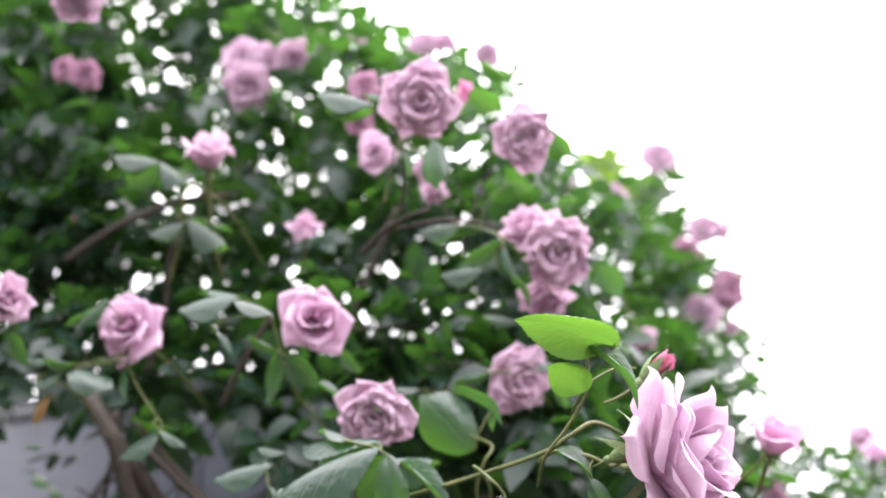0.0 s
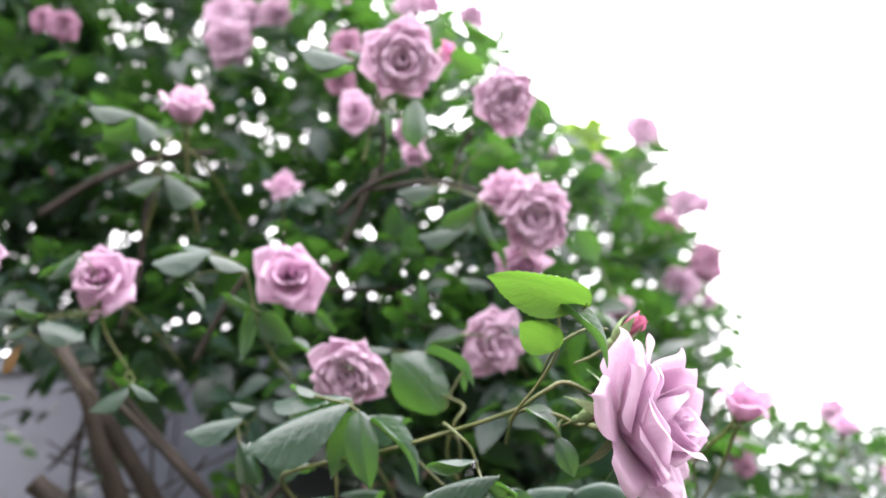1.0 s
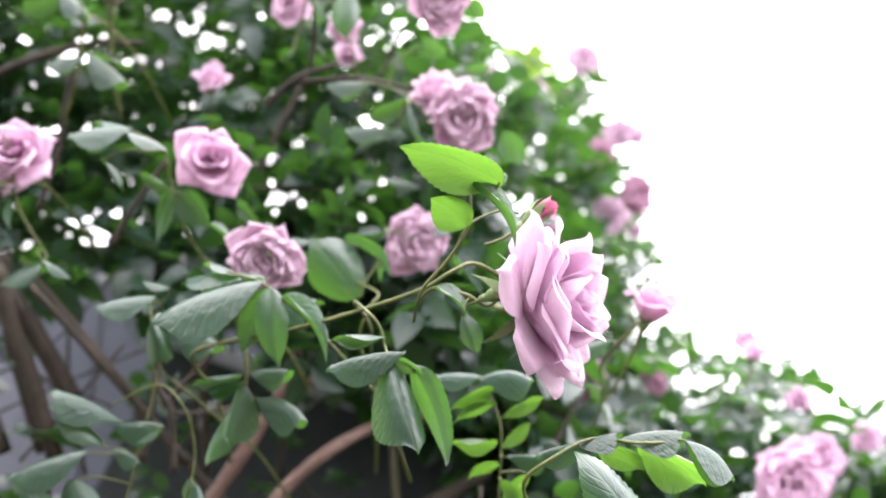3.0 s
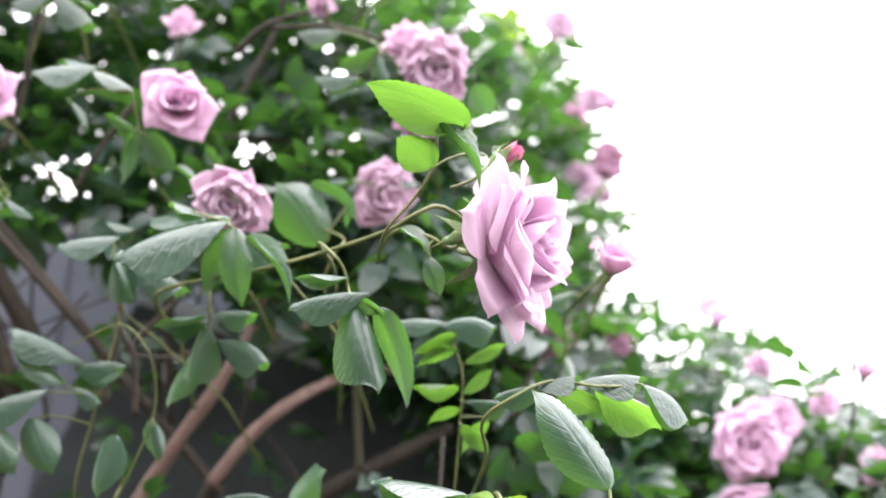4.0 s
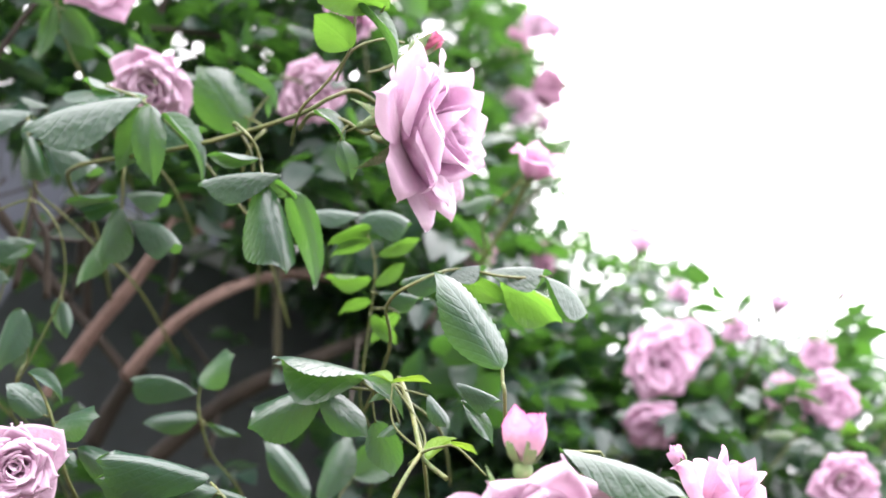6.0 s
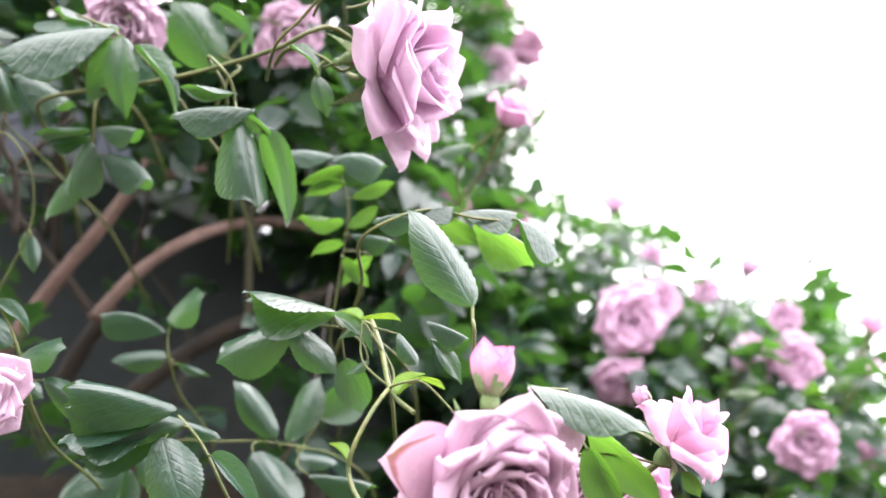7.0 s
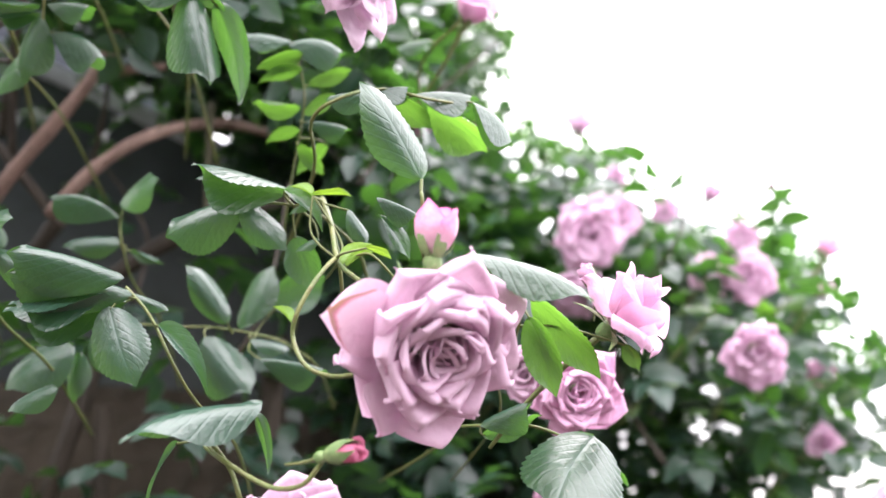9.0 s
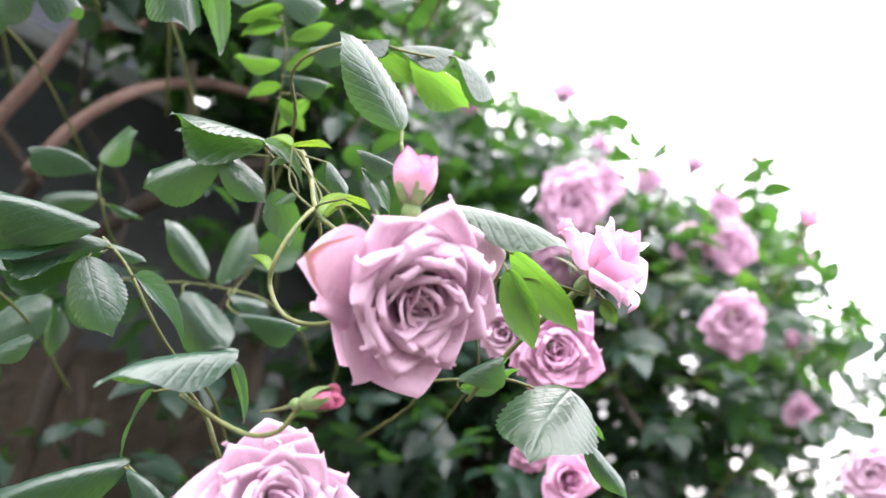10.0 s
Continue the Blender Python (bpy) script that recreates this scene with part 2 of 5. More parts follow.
def petal_mesh(L, wide, foot, a0, a1, wrap, lip, curl, material, seed, nu=13, nv=16, taper=0.0, tip=0.22):
    """One petal about the flower's axis z, its middle towards y. It stands on the radius foot, leans from a0 to a1 degrees off the
    axis, wraps round the axis, and its two upper margins roll outwards and meet in a point."""
    rng = random.Random(seed)
    ph, ph2 = rng.uniform(0, 6.3), rng.uniform(0, 6.3)
    crease, lean, droop = rng.uniform(-0.10, 0.16), rng.uniform(-0.16, 0.16), rng.uniform(-0.03, 0.03)
    steps, line, r, z = 48, [], foot, 0.0
    for s in range(steps + 1):
        a = radians(a0 + (a1 - a0) * s / steps)
        line.append((r, z, a))
        r, z = r + L / steps * math.sin(a), z + L / steps * math.cos(a)
    margins = []
    for side in (1, -1):
        tilt = radians(rng.uniform(46, 66))
        margins.append((side * math.cos(tilt), math.sin(tilt), L * math.sin(tilt) * (1 - lip * rng.uniform(0.55, 1.35)), rng.uniform(0.06, 0.10) * curl * L))
    rows = []
    for i in range(nv):
        v = 1 - (1 - i / (nv - 1)) ** 1.35
        row = []
        for j in range(nu):
            u = -1 + 2 * j / (nu - 1)
            half = wide / 2 * (0.30 + 0.70 * math.sin(math.pi * min(1.0, 0.02 + 0.60 * v)) ** 0.8) * (1 - taper * v ** 1.5)
            x, l, n = u * half, v * L * (1 - tip * abs(u) ** (2.4 - 4.0 * tip) * v) + 0.014 * L * math.sin(5 * u + ph) * v ** 3, 0.0
            for mx, ml, c, rho in margins:
                e = x * mx + l * ml - c
                if e > 0:
                    turn = min(e / rho, 2.2)
                    ds = rho * math.sin(turn) + (e - rho * turn) * math.cos(turn) - e
                    n += rho * (1 - math.cos(turn)) + (e - rho * turn) * math.sin(turn)
                    x, l = x + ds * mx, l + ds * ml
            n += 0.030 * wide * math.sin(2.4 * u + ph2) * v ** 2 + 0.010 * wide * math.sin(6.5 * u + ph) * v ** 3
            n -= crease * math.sqrt(x * x + 0.0009) * v ** 2
            x += lean * l * v
            q = min(steps - 0.001, max(0.0, l / L * steps))
            lo = int(q)
            g = q - lo
            pr, pz, pa = [line[lo][k] * (1 - g) + line[lo + 1][k] * g for k in range(3)]
            rr, zz = pr + n * math.cos(pa), pz - n * math.sin(pa) + droop * x
            bend = max(0.10, pr * wrap)
            turn = max(-2.7, min(2.7, x / bend))
            reach = bend + n * math.cos(pa) + 0.07 * x
            row.append((reach * math.sin(turn), pr - bend + reach * math.cos(turn), zz))
        rows.append(row)
    return sheet_mesh("petal", rows, material)


def leaf_mesh(fold, droop, arch, teeth, seed, count=15, material=None):
    """A leaflet of unit length along y and unit width along x, its upper face up: rounded foot, saw-toothed margin, drawn-out tip."""
    rng = random.Random(seed)
    ph, side, twist = rng.uniform(0, 6.3), rng.uniform(-0.07, 0.07), rng.uniform(-0.25, 0.25)
    rows, cols = 3 * count + 1, 9
    grid = []
    for i in range(rows):
        v = i / (rows - 1)
        half = 0.5 * math.sin(math.pi * v ** 0.82) ** 0.74 if 0 < v < 1 else 0.006
        if v > 0.78:
            half *= 1 - 0.42 * ((v - 0.78) / 0.22) ** 1.2
        saw = (i % 3 - 1) * teeth if 3 < i < rows - 1 else 0.0
        a = droop * v
        y = math.sin(a) / droop if abs(droop) > 0.01 else v
        z0 = -(1 - math.cos(a)) / droop if abs(droop) > 0.01 else 0.0
        row = []
        for j in range(cols):
            u = -1 + 2 * j / (cols - 1)
            w = half * (1 + (saw if abs(u) == 1 else 0.0))
            lift = fold * abs(u) * half - arch * (u * half) ** 2 * 2.0
            lift += 0.008 * math.sin(math.pi * (14 * v - 5 * abs(u))) * abs(u) * (1 - abs(u) ** 3) * math.sin(math.pi * v)
            lift += 0.035 * math.sin(6 * v + ph + 1.5 * u) * u * u + 0.02 * math.sin(5 * v + 3 * ph)
            lift += twist * u * half * (v - 0.4)
            back = (0.5 * w if abs(u) == 1 else 0) * teeth * (1 if i % 3 == 2 else 0)
            row.append((u * w + side * math.sin(math.pi * v), y + back, z0 + lift))
        grid.append(row)
    # the tip comes to rest at one unit along y
    end = grid[-1][cols // 2]
    size, tilt = math.hypot(end[1], end[2]), math.atan2(end[2], end[1])
    c, d = math.cos(tilt) / size, math.sin(tilt) / size
    grid = [[(x, y * c + z * d, z * c - y * d) for x, y, z in row] for row in grid]
    return sheet_mesh("leaf", grid, material or LEAF)


def tube(points, radii, sides=8, wobble=0.0, seed=1):
    """A tapered bmesh tube through the points, smoothed between them."""
    rng = random.Random(seed)
    pts = [Vector(p) for p in points]
    if len(pts) == 2:
        pts.insert(1, (pts[0] + pts[1]) / 2)
    fine, width = [], []
    for i in range(len(pts) - 1):
        p0, p1, p2, p3 = pts[max(0, i - 1)], pts[i], pts[i + 1], pts[min(len(pts) - 1, i + 2)]
        for s in range(5):
            t = s / 5
            fine.append(0.5 * (2 * p1 + (p2 - p0) * t + (2 * p0 - 5 * p1 + 4 * p2 - p3) * t * t + (3 * p1 - p0 - 3 * p2 + p3) * t ** 3))
            width.append((i + t) / (len(pts) - 1))
    fine.append(pts[-1])
    width.append(1.0)
    bm = bmesh.new()
    rings, axis = [], None
    for i, p in enumerate(fine):
        way = (fine[min(i + 1, len(fine) - 1)] - fine[max(i - 1, 0)]).normalized()
        axis = way.orthogonal().normalized() if axis is None else (axis - way * axis.dot(way)).normalized()
        other = way.cross(axis)
        rad = radii[0] + (radii[1] - radii[0]) * width[i]
        rad *= 1 + wobble * rng.uniform(-1, 1)
        rings.append([bm.verts.new(p + rad * (axis * math.cos(6.2832 * k / sides) + other * math.sin(6.2832 * k / sides))) for k in range(sides)])
    for a, b in zip(rings, rings[1:]):
        for k in range(sides):
            bm.faces.new((a[k], a[(k + 1) % sides], b[(k + 1) % sides], b[k])).smooth = True
    bm.faces.new(rings[0][::-1])
    bm.faces.new(rings[-1])
    return bm


def part(name, bm, material, parent, label=""):
    me = bpy.data.meshes.new(name)
    bm.to_mesh(me)
    bm.free()
    me.materials.append(material)
    ob = new(name, me)
    ob.parent = parent
    return tagged(ob, label)


def hang(name, me, parent, m, label=""):
    """A part on shared mesh data."""
    ob = new(name, me)
    ob.parent = parent
    ob.matrix_basis = m
    return tagged(ob, label)


def turned(axis, deg):
    return Matrix.Rotation(radians(deg), 4, axis)


LEAVES = [leaf_mesh(f, d, c, 0.032, i) for i, (f, d, c) in enumerate([(0.10, 0.7, 0.5), (0.0, 0.9, 0.8), (0.35, 0.5, 0.3), (-0.10, 1.2, 0.9), (0.60, 0.7, 0.3), (0.10, -0.4, 0.6)])]
BACKLIT_LEAVES = [leaf_mesh(f, d, c, 0.032, 60 + i, 15, BACKLIT) for i, (f, d, c) in enumerate([(0.12, 0.5, 0.4), (0.05, 0.8, 0.6), (0.3, 0.4, 0.3)])]
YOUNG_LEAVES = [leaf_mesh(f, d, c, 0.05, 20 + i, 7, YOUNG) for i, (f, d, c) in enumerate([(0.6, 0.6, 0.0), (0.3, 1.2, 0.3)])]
DRY_LEAVES = [leaf_mesh(0.5, 1.6, 0.8, 0.05, 40, 7, DRY)]

# ---- roses: layers of (count, length, width, foot, first lean, last lean, wrap, lip, curl) ----
GARDEN = [
    (5, 0.34, 0.36, 0.05, -4, 10, 1.6, 0.08, 1.0),
    (5, 0.42, 0.46, 0.10, 4, 8, 1.5, 0.11, 1.0),
    (6, 0.50, 0.54, 0.15, 16, 8, 1.4, 0.13, 0.9),
    (7, 0.59, 0.64, 0.18, 32, 8, 1.3, 0.19, 0.8),
    (7, 0.66, 0.74, 0.20, 46, 14, 1.3, 0.22, 0.8),
    (7, 0.72, 0.82, 0.22, 60, 26, 1.3, 0.23, 0.8),
    (7, 0.78, 0.88, 0.23, 74, 42, 1.4, 0.23, 0.8),
    (7, 0.84, 0.92, 0.23, 86, 64, 1.6, 0.20, 0.9),
]
FULL = [
    (4, 0.44, 0.36, 0.04, 6, -4, 1.0, 0.06, 1.0),
    (5, 0.52, 0.52, 0.10, 22, 2, 1.1, 0.12, 1.0),
    (5, 0.62, 0.70, 0.16, 40, 10, 1.2, 0.18, 1.1),
    (6, 0.70, 0.84, 0.20, 56, 24, 1.2, 0.20, 1.2),
    (6, 0.78, 0.94, 0.22, 70, 44, 1.4, 0.20, 1.2),
    (6, 0.84, 0.98, 0.22, 84, 66, 1.6, 0.20, 1.2),
]
SPIRAL = [
    (3, 0.76, 0.40, 0.02, 8, -6, 1.0, 0.03, 1.0),
    (3, 0.84, 0.64, 0.06, 18, -4, 1.0, 0.07, 1.0),
    (4, 0.90, 0.82, 0.10, 30, 4, 1.1, 0.13, 1.0),
    (4, 0.94, 0.98, 0.13, 46, 24, 1.3, 0.22, 1.1),
    (5, 1.02, 1.06, 0.14, 72, 62, 1.6, 0.26, 1.1),
]
SIDE = [
    (3, 0.78, 0.38, 0.03, 6, -4, 1.0, 0.04, 1.0),
    (4, 0.83, 0.52, 0.07, 14, -2, 1.0, 0.07, 1.0),
    (5, 0.88, 0.66, 0.11, 24, 0, 1.1, 0.10, 1.0),
    (5, 0.93, 0.80, 0.14, 36, 6, 1.2, 0.13, 1.0),
    (6, 0.97, 0.90, 0.16, 50, 16, 1.3, 0.15, 1.0),
    (6, 0.98, 0.92, 0.17, 64, 34, 1.4, 0.17, 1.0),
    (6, 0.98, 0.84, 0.17, 78, 66, 1.5, 0.17, 1.0),
]
HALF = [
    (3, 0.95, 0.50, 0.03, 12, -8, 1.0, 0.04, 1.0),
    (4, 1.00, 0.76, 0.08, 26, -4, 1.0, 0.10, 1.0),
    (4, 1.06, 0.94, 0.10, 38, 12, 1.2, 0.20, 1.0),
    (4, 1.08, 0.94, 0.10, 60, 54, 1.6, 0.26, 1.0),
]
CUP = [
    (3, 0.95, 0.62, 0.04, 26, -16, 1.0, 0.04, 1.0),
    (4, 1.05, 0.84, 0.08, 36, -12, 1.0, 0.08, 1.0),
    (4, 1.10, 0.98, 0.10, 48, 0, 1.2, 0.20, 1.0),
]
BUD = [
    (3, 1.00, 0.52, 0.02, 28, -24, 1.0, 0.02, 1.0),
    (3, 1.05, 0.66, 0.04, 34, -20, 1.0, 0.08, 1.0),
]
OPENING = [
    (3, 0.74, 0.60, 0.05, 40, -38, 1.0, 0.03, 1.0),
    (3, 0.80, 0.80, 0.08, 46, -34, 1.0, 0.05, 1.0),
    (3, 0.86, 0.84, 0.09, 50, -30, 1.0, 0.07, 1.2),
]
TIPS = {"opening": 0.32, "side": 0.30, "spiral": 0.32, "half": 0.30, "garden": 0.25}  # how far each form's petals are drawn to a point
FORMS = {"opening": OPENING, "garden": GARDEN, "full": FULL, "spiral": SPIRAL, "side": SIDE, "half": HALF, "cup": CUP, "bud": BUD}
SPAN = {"garden": 0.93, "full": 0.93, "spiral": 0.84, "half": 0.92, "cup": 0.92}  # outer radius of each form, to unit size
PETAL_DATA, TEMPLATES, SPOTS = {}, {}, []


def calyx(thing, spread, stalk):
    bm = bmesh.new()
    bmesh.ops.create_uvsphere(bm, u_segments=12, v_segments=8, radius=1, matrix=Matrix.LocRotScale((0, 0, -0.13), None, (0.15, 0.15, 0.19)))
    for face in bm.faces:
        face.smooth = True
    hip = part("hip", bm, SEPAL, thing, "green hip under the petals")
    key = ("sepal", spread)
    if key not in PETAL_DATA and spread < 30:
        PETAL_DATA[key] = petal_mesh(0.96, 0.54, 0.10, 36, -20, 1.1, 0.02, 1.0, SEPAL, 5, 7, 10, 0.80)
    elif key not in PETAL_DATA and spread < 90:
        PETAL_DATA[key] = petal_mesh(0.60, 0.32, 0.09, spread, -spread * 0.5, 1.2, 0.02, 1.0, SEPAL, 5, 5, 8, 0.80)
    elif key not in PETAL_DATA:
        PETAL_DATA[key] = petal_mesh(0.72, 0.24, 0.10, spread - 25, spread + 25, 1.5, 0.02, 1.0, SEPAL, 5, 5, 8, 0.85)
    for i in range(5):
        hang("sepal", PETAL_DATA[key], hip, Matrix.Translation((0, 0, -0.06)) @ turned("Z", 72 * i + 20))
    part("stem", tube([(0, 0, -0.25), (0.03, 0.02, -0.36 * stalk), (0.0, 0.10, -0.68 * stalk), (-0.10, 0.25, -stalk)], (0.060, 0.032)), STEM, thing, "thin green flower stem")


def make_rose(form, material, seed):
    rng = random.Random(seed)
    thing = new("bud" if form == "bud" else "rose")
    fine = (19, 24) if form in ("garden", "side") else (13, 16)
    spin = rng.uniform(0, 360)
    for layer, (count, L, wide, foot, a0, a1, wrap, lip, curl) in enumerate(FORMS[form]):
        spin += 137.5
        loose = (14 if layer < 3 else 10) if form == "garden" else 7
        for i in range(count):
            key = (form, layer, material.name, i)
            if key not in PETAL_DATA:
                PETAL_DATA[key] = petal_mesh(L, wide, foot, a0 + 2 * (i % 3) - 2, a1 + 5 * (i % 3) - 5, wrap, lip, curl, material, 17 * layer + i, *fine, tip=TIPS.get(form, 0.2))
            grow = rng.uniform(0.92, 1.08)
            m = turned("Z", spin + 360 / count * (i + rng.uniform(-0.20, 0.20))) @ turned("X", loose * rng.uniform(-1, 1)) @ turned("Y", 1.3 * loose * rng.uniform(-1, 1))
            hang("petal", PETAL_DATA[key], thing, m @ Matrix.Diagonal((grow, grow, rng.uniform(0.94, 1.06), 1)))
    calyx(thing, {"bud": 15, "opening": 60, "cup": 55, "half": 100}.get(form, 125), {"bud": 1.2, "opening": 1.2, "cup": 3.0, "half": 2.8, "garden": 0.75, "side": 0.6}.get(form, 2.0))
    return thing


def rose(place, axis, size, form, material, label, spin=0.0, seed=0):
    """A rose of that outer radius whose face looks along axis."""
    size *= SPAN.get(form, 1.0)
    key = (form, material.name, seed)
    m = Matrix.Translation(place) @ Vector(axis).to_track_quat("Z", "Y").to_matrix().to_4x4() @ turned("Z", spin)
    if key not in TEMPLATES:
        ob = TEMPLATES[key] = make_rose(form, material, sum(ord(c) for c in form) + 31 * seed)
        ob.matrix_basis = m @ Matrix.Diagonal((size, size, size, 1))
    else:
        first = TEMPLATES[key]
        ob = copy_thing(first, m)
        ob.scale = (size, size, size)
    SPOTS.append((Vector(place), Vector(axis), size))
    kind = "rose bud" if form == "bud" else "rose"
    return tagged(ob, label, kind, "rose buds" if form == "bud" else "roses on the climber")


# ---- leafy shoots ----
STEM_LINES = {}  # the points of each shoot's stem


def shoot(label, points, radii=(0.0022, 0.0014), material=None, root=True):
    thing = tagged(new("rose_shoot"), label, "leafy shoot", "leafy shoots")
    thing.location = points[0]
    o = Vector(points[0])
    STEM_LINES[thing.name] = [Vector(p) for p in points]
    back = (o - Vector(points[1])).normalized() * 0.05
    root = [o + back * 0.3 + Vector((0, 0.03, 0.0))] if not root else [o + back * 1.3 + Vector((0, 0.26, -0.03)), o + back * 0.8 + Vector((0.012, 0.10, -0.01)), o + back * 0.5 + Vector((0, 0.03, 0.0))]
    part("stem", tube([Vector(p) - o for p in (*root, *points)], (radii[0] * 0.72, radii[1] * 0.8), 7, 0.06), material or STEM, thing)
    return thing


def leaf(thing, foot, tip, normal, ratio, kind=0, stock=None):
    """A leaflet from foot to tip on a shoot, its upper face turned to normal."""
    a, b = Vector(foot), Vector(tip)
    way = b - a
    L = way.length
    way.normalize()
    n = Vector(normal) + Vector((0, 0, 0.5 if a.z > 1.6 else 0.08))  # the upper leaves lie flatter to the sky
    n = (n - way * n.dot(way)).normalized()
    x = way.cross(n)
    m = Matrix((x, way, n)).transposed().to_4x4()
    m = Matrix.Translation(a - thing.location) @ m @ Matrix.Diagonal((L * ratio, L, L, 1))
    ratio *= (1.32 if a.z > 1.6 else 1.22) if 0.27 < ratio < 0.62 else 1.0
    stock = stock or LEAVES
    blade = hang("leaf", stock[kind % len(stock)], thing, m)
    # a thin leaf stalk from the blade's foot to the nearest place on the stem
    near = None
    line = STEM_LINES[thing.name]
    for p, q in zip(line, line[1:]):
        t = max(0.0, min(1.0, (a - p).dot(q - p) / max((q - p).length_squared, 1e-9)))
        here = p.lerp(q, t)
        if near is None or (here - a).length < (near - a).length:
            near = here
    gap = (near - a).length
    if 0.003 < gap < 0.07:
        middle = (a + near) / 2 - way * 0.18 * gap - Vector((0, 0, 0.08 * gap))
        o = thing.location
        bm = tube([near - o, middle - o, a + way * 0.04 * L - o], (0.0010, 0.0007), 6)
        bm.transform(m.inverted())
        part("leaf_stalk", bm, STEM, blade)


# ---- ground, wall and sheet behind ----
def box_bm(size, m, bevel=0.004):
    bm = bmesh.new()
    bmesh.ops.create_cube(bm, size=1, matrix=m @ Matrix.Diagonal((*size, 1)))
    bmesh.ops.bevel(bm, geom=bm.edges[:], offset=bevel, segments=2, affect="EDGES")
    return bm


bm = bmesh.new()
bmesh.ops.create_grid(bm, x_segments=60, y_segments=60, size=60)
for v in bm.verts:
    v.co.x, v.co.y = math.copysign(abs(v.co.x / 60) ** 3 * 1500, v.co.x), math.copysign(abs(v.co.y / 60) ** 3 * 1500, v.co.y)
    v.co.z = 0.03 * noise.noise(v.co * 0.7)
ground = part("ground", bm, SOIL, None)
tagged(ground, "dark bare garden soil under the climbing rose", "ground", kind="structure")

# a grey panelled wall, a dark roof sheet leaning on it and an earth bank, behind the bush
wall = tagged(new("garden_wall"), "smooth blue-grey panelled wall behind the canes", "wall", kind="structure")
for i in range(3):
    part("panel", box_bm((0.60, 0.05, 2.42), pose(-1.86 + 0.606 * i, 2.05, 1.21)), PANEL, wall)
part("rail", box_bm((1.84, 0.08, 0.05), pose(-1.25, 2.05, 2.445)), SLATE, wall, "dark capping rail")
sheet = tagged(new("roof_sheet"), "dark slate-grey roof sheet with pale metal edge", "roof sheet", kind="structure")
part("sheet", box_bm((1.25, 0.03, 1.9), pose(-0.46, 1.80, 0.98, 0, 22, 0)), SLATE, sheet)
part("edge_trim", box_bm((1.25, 0.045, 0.035), pose(-0.46, 1.80, 0.98, 0, 22, 0) @ pose(0, 0, 0.967)), TRIM, sheet, "pale metal edge")

bm = bmesh.new()
bmesh.ops.create_grid(bm, x_segments=70, y_segments=24, size=1)
for v in bm.verts:
    a, b = v.co.x, (v.co.y + 1) / 2
    height = 1.50 * math.sin(math.pi * b) ** 0.8 * (1 - abs(a) ** 6)
    v.co = Vector((-0.45 + 1.35 * a, 1.45 + 0.75 * b, height - 0.02))
    v.co += Vector((0.02, 0.04, 0.05)) * noise.noise(v.co * 6) + Vector((0, 0.015, 0.02)) * noise.noise(v.co * 25)
for face in bm.faces:
    face.smooth = True
bank = part("earth_bank", bm, SOIL, None)
tagged(bank, "brown earth bank in deep shade under the canes", "bank", kind="structure")


# a plain unseen wall, added behind the camera to cut the low sky light
bm = box_bm((9.0, 0.24, 2.6), pose(0.3, -2.4, 1.28), 0.02)
sky_blocker = part("unseen_sky_blocker", bm, PLASTER, None)
tagged(sky_blocker, "plain grey wall added out of view to block low sky light", "wall", kind="structure")


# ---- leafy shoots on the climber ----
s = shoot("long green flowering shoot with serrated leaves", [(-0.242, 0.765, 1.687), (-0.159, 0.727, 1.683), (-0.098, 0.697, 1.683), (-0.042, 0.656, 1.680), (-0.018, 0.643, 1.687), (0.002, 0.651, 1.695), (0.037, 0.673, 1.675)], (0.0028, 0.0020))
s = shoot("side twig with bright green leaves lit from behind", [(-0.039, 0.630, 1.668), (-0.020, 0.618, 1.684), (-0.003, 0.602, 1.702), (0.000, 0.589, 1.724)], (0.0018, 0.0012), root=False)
leaf(s, (0.023, 0.589, 1.726), (-0.043, 0.539, 1.730), (-0.030, 0.541, 1.058), 0.46, 0, BACKLIT_LEAVES)
leaf(s, (-0.002, 0.600, 1.701), (-0.027, 0.581, 1.714), (-0.030, 0.541, 1.058), 0.92, 0, BACKLIT_LEAVES)
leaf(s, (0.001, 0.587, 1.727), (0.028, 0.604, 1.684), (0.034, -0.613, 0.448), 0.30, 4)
s = shoot("twig with curled grey-green leaf and two bud stalks", [(-0.034, 0.656, 1.680), (-0.011, 0.650, 1.672), (0.005, 0.655, 1.664), (0.014, 0.654, 1.668)], (0.0024, 0.0018), root=False)
leaf(s, (-0.032, 0.647, 1.677), (-0.009, 0.650, 1.652), (0.034, -0.613, 0.448), 0.50, 4)
leaf(s, (-0.012, 0.648, 1.655), (-0.003, 0.661, 1.628), (0.043, -0.775, 0.150), 0.55, 2)
s = shoot("thin green stalk of a bud", [(-0.004, 0.621, 1.712), (0.017, 0.622, 1.723), (0.033, 0.628, 1.724)], (0.0014, 0.0012), root=False)
s = shoot("green shoot with grey-green serrated leaves", [(-0.140, 0.726, 1.687), (-0.176, 0.710, 1.717), (-0.194, 0.705, 1.724), (-0.207, 0.703, 1.728)], (0.0020, 0.0014))
leaf(s, (-0.178, 0.708, 1.719), (-0.259, 0.689, 1.680), (0.034, -0.613, 0.448), 0.42, 1)
leaf(s, (-0.178, 0.716, 1.726), (-0.254, 0.739, 1.740), (-0.030, 0.541, 1.058), 0.30, 1)
leaf(s, (-0.176, 0.711, 1.715), (-0.202, 0.742, 1.669), (-0.030, 0.541, 1.058), 0.44, 2)
leaf(s, (-0.169, 0.702, 1.711), (-0.166, 0.730, 1.653), (0.043, -0.775, 0.150), 0.42, 2)
